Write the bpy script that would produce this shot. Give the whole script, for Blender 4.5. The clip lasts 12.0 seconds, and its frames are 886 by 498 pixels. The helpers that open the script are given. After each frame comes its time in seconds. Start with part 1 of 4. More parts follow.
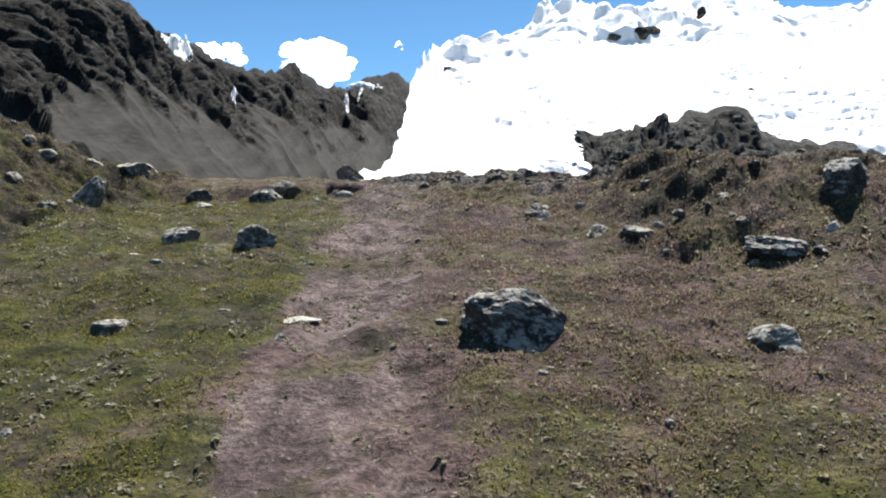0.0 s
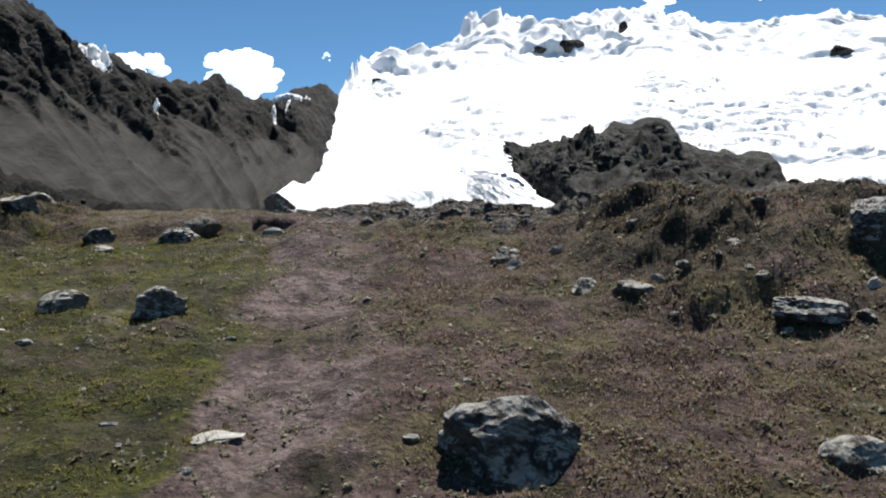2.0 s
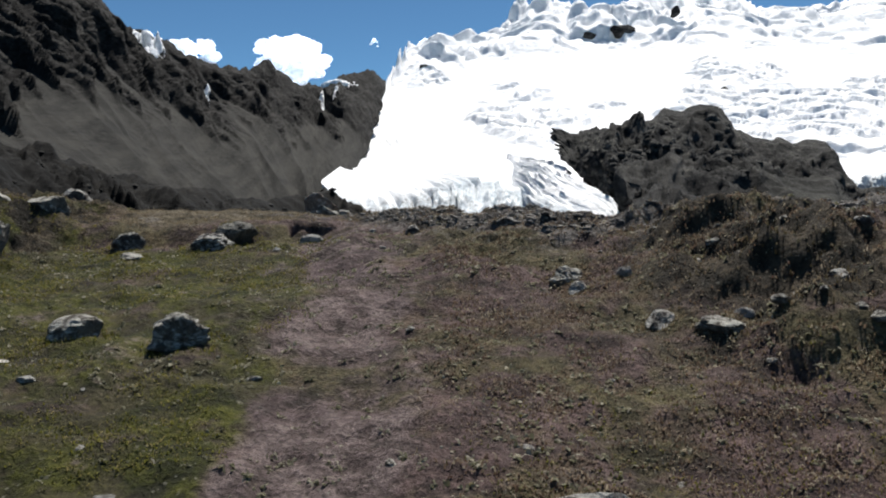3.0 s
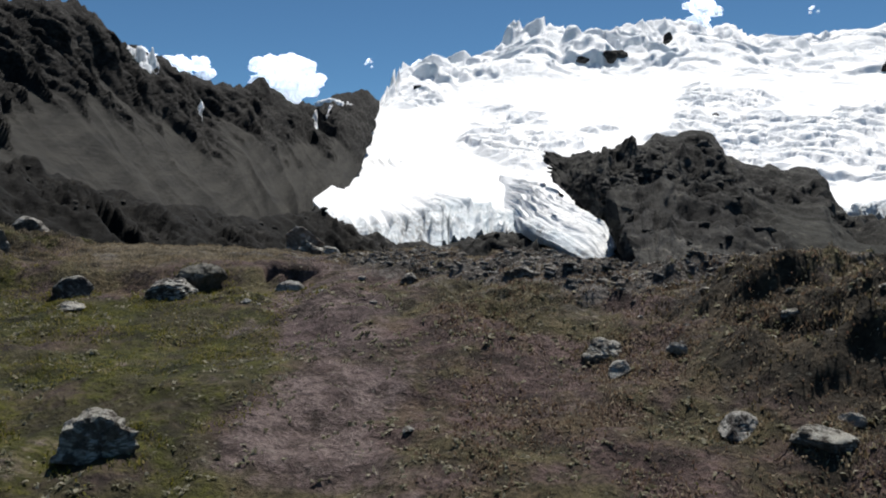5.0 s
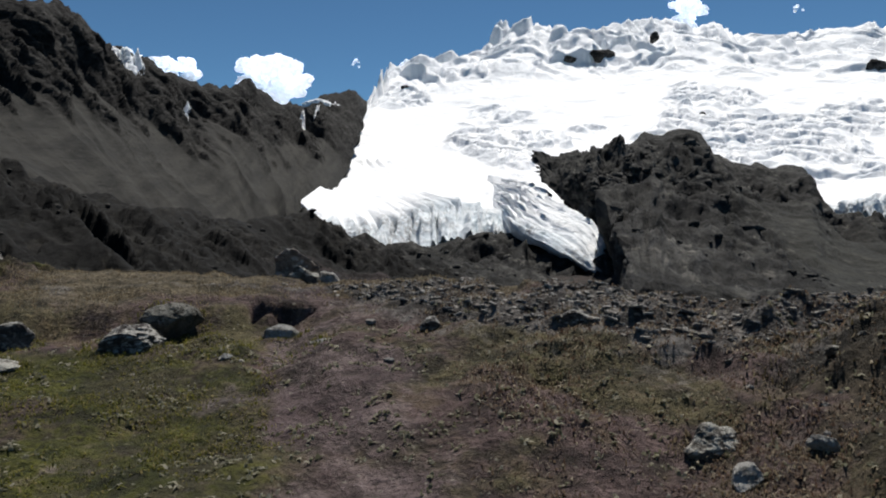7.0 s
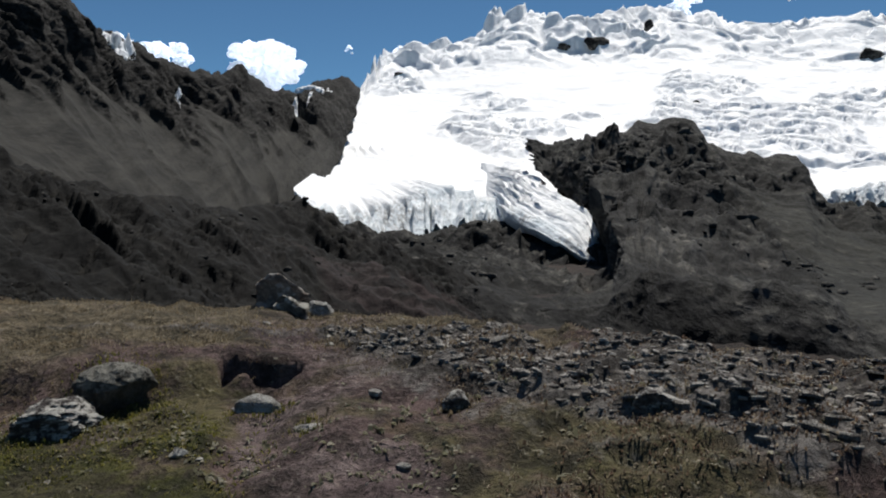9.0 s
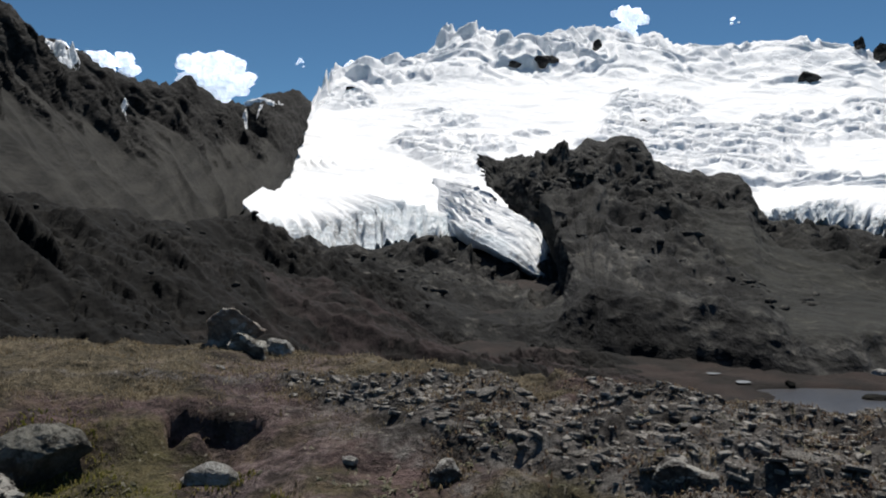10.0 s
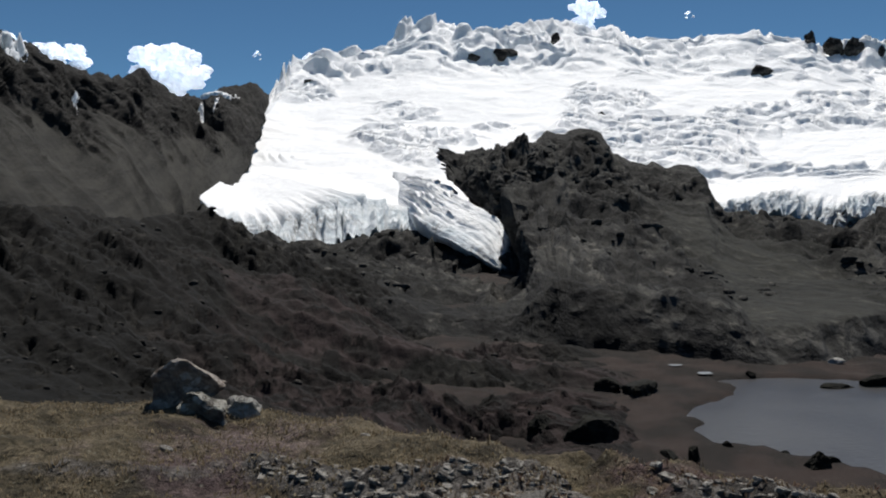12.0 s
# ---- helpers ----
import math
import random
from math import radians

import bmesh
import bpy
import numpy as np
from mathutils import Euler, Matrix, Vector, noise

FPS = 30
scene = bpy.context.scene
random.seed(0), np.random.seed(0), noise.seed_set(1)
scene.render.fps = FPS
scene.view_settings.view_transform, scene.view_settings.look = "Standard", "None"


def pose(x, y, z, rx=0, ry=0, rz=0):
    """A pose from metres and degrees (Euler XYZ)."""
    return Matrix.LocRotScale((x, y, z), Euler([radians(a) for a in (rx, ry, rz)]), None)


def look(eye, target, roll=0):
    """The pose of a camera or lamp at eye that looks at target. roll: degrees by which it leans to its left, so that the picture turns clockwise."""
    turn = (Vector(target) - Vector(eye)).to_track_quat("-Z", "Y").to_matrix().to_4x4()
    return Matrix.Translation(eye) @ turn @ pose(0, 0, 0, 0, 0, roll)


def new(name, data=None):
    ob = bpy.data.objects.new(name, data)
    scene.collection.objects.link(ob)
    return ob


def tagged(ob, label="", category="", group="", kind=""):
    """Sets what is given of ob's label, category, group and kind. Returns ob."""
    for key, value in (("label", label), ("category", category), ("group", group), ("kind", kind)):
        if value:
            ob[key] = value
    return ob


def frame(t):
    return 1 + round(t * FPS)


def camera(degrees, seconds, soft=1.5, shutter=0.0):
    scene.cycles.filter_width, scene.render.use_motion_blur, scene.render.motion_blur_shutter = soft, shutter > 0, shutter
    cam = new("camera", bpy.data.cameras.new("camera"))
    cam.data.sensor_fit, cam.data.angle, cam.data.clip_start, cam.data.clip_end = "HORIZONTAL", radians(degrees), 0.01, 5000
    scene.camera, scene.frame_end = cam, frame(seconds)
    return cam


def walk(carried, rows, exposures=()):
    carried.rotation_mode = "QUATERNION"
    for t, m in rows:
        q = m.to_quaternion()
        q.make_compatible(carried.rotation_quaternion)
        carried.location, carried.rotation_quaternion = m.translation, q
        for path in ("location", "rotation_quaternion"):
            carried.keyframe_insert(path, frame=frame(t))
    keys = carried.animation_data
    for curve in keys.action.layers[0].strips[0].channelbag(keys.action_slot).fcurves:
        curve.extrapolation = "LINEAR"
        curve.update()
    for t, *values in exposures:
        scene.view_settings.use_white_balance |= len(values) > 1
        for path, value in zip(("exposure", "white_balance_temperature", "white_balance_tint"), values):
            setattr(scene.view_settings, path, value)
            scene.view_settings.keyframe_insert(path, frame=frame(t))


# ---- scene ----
cam = camera(59.1, 12.0, soft=2.0)
PATH = [
    (0, (-0.025, -0.462, 1.552), (-0.026, 1.536, 1.448), -0.8),
    (0.5, (-0.023, -0.151, 1.671), (-0.027, 1.846, 1.561), -1.9),
    (1, (-0.089, 0.192, 1.692), (-0.008, 2.189, 1.63), -0.6),
    (1.5, (-0.168, 0.473, 1.845), (0.052, 2.459, 1.773), -2.4),
    (2, (-0.181, 0.81, 1.845), (-0.006, 2.801, 1.766), -1.5),
    (2.5, (-0.174, 1.152, 1.94), (-0.09, 3.147, 1.819), -1.6),
    (4.5, (-0.206, 2.424, 2.235), (-0.152, 4.422, 2.177), 0.0),
    (5, (-0.236, 2.679, 2.264), (-0.153, 4.677, 2.205), 0.1),
    (5.5, (-0.363, 2.999, 2.356), (-0.23, 4.994, 2.284), -0.5),
    (6, (-0.421, 3.319, 2.403), (-0.296, 5.313, 2.298), -0.5),
    (6.5, (-0.425, 3.651, 2.435), (-0.332, 5.648, 2.382), -1.0),
    (7, (-0.45, 3.987, 2.471), (-0.338, 5.983, 2.412), -0.3),
    (9, (-0.557, 5.303, 2.748), (-0.427, 7.297, 2.657), -0.1),
    (9.5, (-0.615, 5.576, 2.754), (-0.408, 7.565, 2.712), -0.5),
    (10, (-0.683, 5.834, 2.861), (-0.428, 7.817, 2.808), 0.3),
    (10.5, (-0.69, 6.13, 2.824), (-0.427, 8.111, 2.737), -0.1),
    (11, (-0.699, 6.436, 2.945), (-0.408, 8.415, 2.906), 1.1),
    (11.5, (-0.738, 6.711, 2.946), (-0.423, 8.685, 2.905), 0.8),
    (12, (-0.791, 6.964, 3.078), (-0.437, 8.931, 3.008), -0.2),
]
EXPOSURES = [(0.0, 1.17), (1.0, 1.02), (2.5, 0.52), (5.0, 0.20), (7.0, 0.06), (9.5, 0.02), (12.0, -0.12)]
walk(cam, [(t, look(eye, target, roll)) for t, eye, target, roll in PATH], EXPOSURES)

# ---- light: a high sun ahead and to the right, deep blue mountain sky ----
SUN_TURN, SUN_UP = radians(20), radians(60)
world = bpy.data.worlds.new("mountain_sky")
scene.world = world
world.use_nodes = True
wn = world.node_tree.nodes
sky = wn.new("ShaderNodeTexSky")
sky.sky_type, sky.sun_disc = "NISHITA", False
sky.sun_elevation, sky.sun_rotation = SUN_UP, SUN_TURN
sky.altitude, sky.air_density, sky.dust_density, sky.ozone_density = 4500, 1.0, 0.2, 0.8
wn["Background"].inputs["Strength"].default_value = 0.07
tint = wn.new("ShaderNodeMix")
tint.data_type, tint.blend_type = "RGBA", "MULTIPLY"
tint.inputs["Factor"].default_value = 1.0
tint.inputs["B"].default_value = (0.61, 0.92, 1.02, 1)
world.node_tree.links.new(sky.outputs["Color"], tint.inputs["A"])
world.node_tree.links.new(tint.outputs["Result"], wn["Background"].inputs["Color"])
sun_way = Vector((math.sin(SUN_TURN) * math.cos(SUN_UP), math.cos(SUN_TURN) * math.cos(SUN_UP), math.sin(SUN_UP)))
sun = new("sun", bpy.data.lights.new("sun", "SUN"))
sun.data.energy, sun.data.angle, sun.data.color = 5.0, radians(0.53), (1.0, 0.965, 0.91)
sun.matrix_world = look(sun_way * 50, (0, 0, 0))

# ---- noise and meshes ----
def lattice(i, j, k, seed):
    h = (i * 374761393 + j * 668265263 + k * 2147483647 + seed * 974634777) & 0xFFFFFFFF
    h = ((h ^ (h >> 13)) * 1274126177) & 0xFFFFFFFF
    h = ((h ^ (h >> 16)) * 2246822519) & 0xFFFFFFFF
    return ((h ^ (h >> 15)) & 0xFFFF) / 32767.5 - 1.0


def vnoise(x, y, z=0.0, seed=0):
    """Smooth noise between -1 and 1 on arrays of places."""
    x, y, z = np.broadcast_arrays(np.asarray(x, float), np.asarray(y, float), np.asarray(z, float))
    fx, fy, fz = np.floor(x), np.floor(y), np.floor(z)
    i, j, k = fx.astype(np.int64), fy.astype(np.int64), fz.astype(np.int64)
    u, v, w = x - fx, y - fy, z - fz
    u, v, w = (a * a * a * (a * (a * 6 - 15) + 10) for a in (u, v, w))
    out = 0.0
    for a in (0, 1):
        for b in (0, 1):
            for c in (0, 1):
                out = out + lattice(i + a, j + b, k + c, seed) * (u if a else 1 - u) * (v if b else 1 - v) * (w if c else 1 - w)
    return out


def fbm(x, y, z=0.0, octaves=5, seed=0, gain=0.5, ridged=False):
    total, amp, f = 0.0, 1.0, 1.0
    for o in range(octaves):
        n = vnoise(np.asarray(x) * f + 17.3 * o, np.asarray(y) * f - 9.1 * o, np.asarray(z) * f, seed + o)
        total = total + amp * ((0.29 - np.abs(n)) * 1.9 if ridged else n)
        amp, f = amp * gain, f * 2.03
    return total


def step(a, b, x):
    t = np.clip((np.asarray(x, float) - a) / (b - a), 0, 1)
    return t * t * (3 - 2 * t)


def grid_mesh(name, P, material=None, smooth=True, **layers):
    """A sheet from an array (rows, columns, 3); layers become point attributes."""
    n, m = P.shape[:2]
    idx = np.arange(n * m).reshape(n, m)
    q = np.stack([idx[:-1, :-1], idx[:-1, 1:], idx[1:, 1:], idx[1:, :-1]], -1).reshape(-1, 4)
    return raw_mesh(name, P.reshape(-1, 3), q, material, smooth, **layers)


def raw_mesh(name, verts, faces, material=None, smooth=False, **layers):
    me = bpy.data.meshes.new(name)
    k = faces.shape[1]
    me.vertices.add(len(verts))
    me.vertices.foreach_set("co", np.ascontiguousarray(verts, dtype=np.float32).ravel())
    me.loops.add(faces.size)
    me.loops.foreach_set("vertex_index", np.ascontiguousarray(faces, dtype=np.int32).ravel())
    me.polygons.add(len(faces))
    me.polygons.foreach_set("loop_start", np.arange(0, faces.size, k, dtype=np.int32))
    for key, value in layers.items():
        me.attributes.new(key, "FLOAT", "POINT").data.foreach_set("value", np.ascontiguousarray(value, dtype=np.float32).ravel())
    me.update(calc_edges=True)
    me.validate()
    me.polygons.foreach_set("use_smooth", np.full(len(me.polygons), smooth))
    if material:
        me.materials.append(material)
    return me


def along(points, n, spacing=None):
    """n places along a line of points, evenly by length (or as along another line), a little rounded."""
    p = np.array(points, float)
    k = p if spacing is None else np.array(spacing, float)
    s = np.concatenate([[0], np.cumsum(np.linalg.norm(np.diff(k, axis=0), axis=1))])
    t = np.linspace(0, s[-1], n)
    q = np.stack([np.interp(t, s, p[:, i]) for i in range(3)], -1)
    for _ in range(2):
        q[1:-1] = (q[:-2] + 2 * q[1:-1] + q[2:]) / 4
    return q


def loft(lines, stops, n, m, paired=False):
    """A sheet (m rows, n columns) through lines of points, each at its stop between 0 and 1; paired: point by point, spaced as on the last line."""
    rows = np.stack([along(l, n, lines[-1] if paired else None) for l in lines])
    v = np.linspace(0, 1, m)
    out = np.empty((m, n, 3))
    for i in range(n):
        for a in range(3):
            out[:, i, a] = np.interp(v, stops, rows[:, i, a])
    for _ in range(max(2, m // 40)):
        out[1:-1] = (out[:-2] + 2 * out[1:-1] + out[2:]) / 4
    return out, np.broadcast_to(v[:, None], (m, n)), np.broadcast_to(np.linspace(0, 1, n)[None], (m, n))


def normals(P):
    a, b = np.gradient(P, axis=0), np.gradient(P, axis=1)
    c = np.cross(b, a)
    c /= np.linalg.norm(c, axis=-1, keepdims=True) + 1e-9
    return c


# ---- materials ----
class Nodes:
    """Short hand for building one node material."""

    def __init__(self, name, rough=0.9):
        self.mat = bpy.data.materials.new(name)
        self.mat.use_nodes = True
        self.tree = self.mat.node_tree
        self.bsdf = self.tree.nodes["Principled BSDF"]
        self.bsdf.inputs["Roughness"].default_value = rough
        self.bsdf.inputs["Specular IOR Level"].default_value = 0.2
        self.place = self.tree.nodes.new("ShaderNodeTexCoord").outputs["Object"]

    def link(self, a, b):
        self.tree.links.new(a, b)

    def put(self, socket, value):
        if hasattr(value, "is_linked"):
            self.link(value, socket)
        else:
            socket.default_value = value

    def noise(self, scale, detail=6.0, rough=0.6, stretch=None, warp=0.0):
        n = self.tree.nodes.new("ShaderNodeTexNoise")
        n.inputs["Scale"].default_value, n.inputs["Detail"].default_value, n.inputs["Roughness"].default_value = scale, detail, rough
        n.inputs["Distortion"].default_value = warp
        self.link(self.stretched(stretch), n.inputs["Vector"])
        return n.outputs["Fac"]

    def stretched(self, stretch):
        if not stretch:
            return self.place
        m = self.tree.nodes.new("ShaderNodeMapping")
        m.inputs["Scale"].default_value = stretch
        self.link(self.place, m.inputs["Vector"])
        return m.outputs["Vector"]

    def cells(self, scale, feature="F1"):
        n = self.tree.nodes.new("ShaderNodeTexVoronoi")
        n.feature = feature
        n.inputs["Scale"].default_value = scale
        self.link(self.place, n.inputs["Vector"])
        return n.outputs["Distance"]

    def curve(self, value, a, b, lo=0.0, hi=1.0):
        n = self.tree.nodes.new("ShaderNodeMapRange")
        n.interpolation_type = "SMOOTHSTEP"
        for key, v in (("Value", value), ("From Min", a), ("From Max", b), ("To Min", lo), ("To Max", hi)):
            self.put(n.inputs[key], v)
        return n.outputs["Result"]

    def math(self, kind, a, b=0.0):
        n = self.tree.nodes.new("ShaderNodeMath")
        n.operation = kind
        self.put(n.inputs[0], a), self.put(n.inputs[1], b)
        return n.outputs[0]

    def mix(self, f, a, b):
        n = self.tree.nodes.new("ShaderNodeMix")
        n.data_type = "RGBA"
        for s, v in ((n.inputs["Factor"], f), (n.inputs["A"], a), (n.inputs["B"], b)):
            self.put(s, (*v, 1.0) if isinstance(v, tuple) and len(v) == 3 else v)
        return n.outputs["Result"]

    def layer(self, name):
        n = self.tree.nodes.new("ShaderNodeAttribute")
        n.attribute_name = name
        return n.outputs["Fac"]

    def island(self):
        return self.tree.nodes.new("ShaderNodeNewGeometry").outputs["Random Per Island"]

    def up(self):
        n = self.tree.nodes.new("ShaderNodeSeparateXYZ")
        self.link(self.tree.nodes.new("ShaderNodeNewGeometry").outputs["Normal"], n.inputs[0])
        return n.outputs["Z"]

    def done(self, colour, height=None, depth=0.02, strength=0.8):
        self.put(self.bsdf.inputs["Base Color"], colour)
        if height is not None:
            b = self.tree.nodes.new("ShaderNodeBump")
            b.inputs["Distance"].default_value, b.inputs["Strength"].default_value = depth, strength
            self.link(height, b.inputs["Height"])
            self.link(b.outputs["Normal"], self.bsdf.inputs["Normal"])
        return self.mat


def make_turf():
    n = Nodes("turf_and_soil", 0.95)
    fine, mid, patch, big = n.noise(34, 7, 0.7), n.noise(11, 6, 0.68), n.noise(3.4, 6, 0.66), n.noise(1.1, 5)
    grain = n.math("ADD", n.math("MULTIPLY", mid, 0.45), n.math("MULTIPLY", patch, 0.55))
    green = n.mix(n.curve(grain, 0.40, 0.62), (0.022, 0.026, 0.006), (0.086, 0.086, 0.013))
    green = n.mix(n.curve(n.noise(2.1, 5, 0.6), 0.47, 0.60, 0.0, 0.85), green, (0.058, 0.050, 0.025))
    heath = n.mix(n.curve(grain, 0.40, 0.60), (0.044, 0.029, 0.027), (0.138, 0.093, 0.085))
    heath = n.mix(n.curve(big, 0.47, 0.57, 0.0, 0.85), heath, n.mix(n.curve(grain, 0.4, 0.6), (0.042, 0.038, 0.018), (0.120, 0.104, 0.046)))
    heath = n.mix(n.curve(n.noise(2.7, 5, 0.65), 0.54, 0.64, 0.0, 0.6), heath, (0.135, 0.098, 0.060))
    soil = n.mix(n.curve(grain, 0.40, 0.60), (0.086, 0.062, 0.057), (0.220, 0.168, 0.156))
    soil = n.mix(n.curve(big, 0.46, 0.6, 0.0, 0.6), soil, (0.072, 0.046, 0.049))
    tan = n.mix(n.curve(grain, 0.40, 0.60), (0.060, 0.049, 0.029), (0.165, 0.132, 0.084))
    wide = n.math("ADD", n.math("MULTIPLY", n.math("SUBTRACT", mid, 0.5), 0.9), n.math("MULTIPLY", n.math("SUBTRACT", n.noise(1.9, 5, 0.6), 0.5), 1.7))
    def mask(name):
        return n.curve(n.math("ADD", n.layer(name), wide), 0.25, 0.75)
    c = n.mix(mask("green"), heath, green)
    c = n.mix(mask("dry"), c, tan)
    c = n.mix(n.curve(n.math("ADD", n.layer("soil"), n.math("MULTIPLY", wide, 1.5)), 0.15, 0.85), c, soil)
    c = n.mix(mask("scrub"), c, n.mix(n.curve(grain, 0.42, 0.6), (0.020, 0.017, 0.012), (0.085, 0.066, 0.044)))
    c = n.mix(mask("rubble"), c, n.mix(n.curve(grain, 0.42, 0.58), (0.046, 0.040, 0.037), (0.185, 0.168, 0.152)))
    # valley floor toned dark to match the moraine's painted shade
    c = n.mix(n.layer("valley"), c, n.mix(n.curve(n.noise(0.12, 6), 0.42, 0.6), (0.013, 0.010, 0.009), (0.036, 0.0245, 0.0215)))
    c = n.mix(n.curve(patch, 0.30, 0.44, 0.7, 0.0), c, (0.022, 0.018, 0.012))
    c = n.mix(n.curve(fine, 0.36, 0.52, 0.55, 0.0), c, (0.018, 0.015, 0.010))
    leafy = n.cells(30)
    # shade between the leaves, put into the colour as dark gaps
    shaded_gaps = n.math("MULTIPLY", n.curve(leafy, 0.34, 0.62), n.curve(n.noise(4.3, 4), 0.42, 0.6))
    c = n.mix(n.math("MULTIPLY", shaded_gaps, 0.4), c, (0.016, 0.014, 0.010))
    flecks = n.math("MULTIPLY", n.curve(n.cells(19), 0.2, 0.1), n.curve(n.noise(5.1, 5), 0.5, 0.62))
    c = n.mix(n.math("MULTIPLY", flecks, 0.6), c, (0.30, 0.28, 0.22))
    c = n.mix(n.curve(n.noise(17, 5, 0.7), 0.62, 0.70, 0.0, 0.6), c, (0.24, 0.22, 0.17))
    return n.done(c, n.math("SUBTRACT", n.math("ADD", n.math("MULTIPLY", fine, 0.5), n.math("ADD", mid, patch)), n.math("MULTIPLY", leafy, 0.12)), 0.09, 0.8)


def make_stone(name, dark, pale, lit_lichen, scale=1.0, dust=0.0):
    n = Nodes(name, 0.9)
    big, mid, fine = n.noise(3.2 * scale, 5, 0.6, warp=0.6), n.noise(13 * scale, 7, 0.7), n.noise(60 * scale, 5, 0.7)
    c = n.mix(n.curve(mid, 0.36, 0.66), dark, pale)
    # patches kept off the sides, so shaded fronts are painted darker
    c = n.mix(n.math("MULTIPLY", n.math("MULTIPLY", n.curve(big, 0.46, 0.6), n.curve(mid, 0.44, 0.56)), n.curve(n.up(), -0.1, 0.45, 0.12, 1.0)), c, lit_lichen)
    c = n.mix(n.curve(fine, 0.34, 0.46, 0.55, 0.0), c, (0.03, 0.028, 0.026))
    # sunlit tops put into the colour: upward faces go paler
    c = n.mix(n.math("MULTIPLY", n.curve(n.up(), 0.0, 0.7, 0.0, 0.9), n.curve(mid, 0.40, 0.56)), c, lit_lichen)
    return n.done(c, n.math("ADD", mid, n.math("MULTIPLY", fine, 0.35)), 0.05 / scale, 1.0)


def make_far_rock(name, low, high, scree, size, relief, tint=None):
    """Rock of a far slope: bands and dark patches some metres across, grass and scree where the layer or the gentler
    slope says so.
    """
    n = Nodes(name, 0.95)
    n.bsdf.inputs["Specular IOR Level"].default_value = 0.2
    big, mid, fine = n.noise(1 / size, 6, 0.62, (1, 0.5, 1)), n.noise(5 / size, 8, 0.66, (1, 0.3, 1.1)), n.noise(22 / size, 6, 0.65, (1, 0.25, 1.2))
    c = n.mix(n.curve(mid, 0.40, 0.62), low, high)
    c = n.mix(n.curve(n.math("ADD", n.up(), n.math("MULTIPLY", n.math("SUBTRACT", big, 0.5), 1.6)), 0.6, 1.0, 0.0, 0.6), c, scree)
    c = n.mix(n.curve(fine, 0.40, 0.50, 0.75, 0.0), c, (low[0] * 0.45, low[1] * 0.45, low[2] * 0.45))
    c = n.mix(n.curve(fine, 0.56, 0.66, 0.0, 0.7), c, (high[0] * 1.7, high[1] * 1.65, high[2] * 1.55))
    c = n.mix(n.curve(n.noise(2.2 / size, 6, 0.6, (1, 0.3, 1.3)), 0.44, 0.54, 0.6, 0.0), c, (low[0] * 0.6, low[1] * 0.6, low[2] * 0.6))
    # loose scree, streaked down the slope
    streak = n.noise(4 / size, 7, 0.6, (1.6, 0.25, 0.5), 0.3)
    loose = n.mix(n.curve(streak, 0.36, 0.66), (scree[0] * 0.72, scree[1] * 0.72, scree[2] * 0.70), (scree[0] * 1.45, scree[1] * 1.42, scree[2] * 1.36))
    loose = n.mix(n.curve(n.noise(60 / size, 4, 0.7), 0.58, 0.68, 0.0, 0.5), loose, (low[0] * 0.7, low[1] * 0.7, low[2] * 0.7))
    c = n.mix(n.layer("scree"), c, loose)
    if tint:
        c = n.mix(n.math("MULTIPLY", n.layer("heath"), n.curve(mid, 0.36, 0.6, 0.4, 1.0)), c, tint)
    # scrub layer: dark scrub, and shade among rocks put into the colour
    c = n.mix(n.math("MULTIPLY", n.layer("scrub"), n.curve(fine, 0.35, 0.6, 0.95, 0.65)), c, (low[0] * 0.36, low[1] * 0.38, low[2] * 0.32))
    return n.done(c, n.math("ADD", mid, n.math("MULTIPLY", fine, 0.6)), relief, 0.9)


def make_snow():
    n = Nodes("snow_and_ice", 0.7)
    big, mid = n.noise(0.02, 7, 0.6, (1, 1, 3)), n.noise(0.09, 8, 0.65, (1, 1, 2.5))
    ice = n.mix(n.curve(mid, 0.35, 0.65), (0.50, 0.56, 0.60), (0.74, 0.77, 0.79))
    grit = n.mix(n.curve(n.noise(0.22, 8, 0.75, (1.6, 1.6, 0.5)), 0.42, 0.6), ice, (0.26, 0.26, 0.26))
    c = n.mix(n.curve(n.layer("bare"), 0.2, 0.8), (0.90, 0.905, 0.91), n.mix(n.curve(big, 0.4, 0.6), ice, grit))
    return n.done(c, n.math("ADD", big, n.math("MULTIPLY", mid, 0.5)), 6.0, 0.6)


def make_water():
    n = Nodes("lake_water", 0.32)
    n.bsdf.inputs["Specular IOR Level"].default_value = 0.35
    c = n.mix(n.curve(n.noise(0.05, 4), 0.4, 0.6), (0.034, 0.033, 0.035), (0.048, 0.047, 0.047))
    return n.done(c, n.noise(1.6, 4, 0.6, (0.5, 1.6, 1)), 0.12, 0.6)


def make_blades(name, a, b, c):
    """Thin leaves that let part of the light through."""
    n = Nodes(name, 0.75)
    r = n.island()
    colour = n.mix(n.curve(r, 0.6, 0.95), n.mix(n.curve(r, 0.0, 0.55), a, b), c)
    n.done(colour)
    t = n.tree.nodes.new("ShaderNodeBsdfTranslucent")
    n.link(colour, t.inputs["Color"])
    m = n.tree.nodes.new("ShaderNodeMixShader")
    m.inputs[0].default_value = 0.5
    n.link(n.bsdf.outputs[0], m.inputs[1]), n.link(t.outputs[0], m.inputs[2])
    n.link(m.outputs[0], n.tree.nodes["Material Output"].inputs["Surface"])
    return n.mat


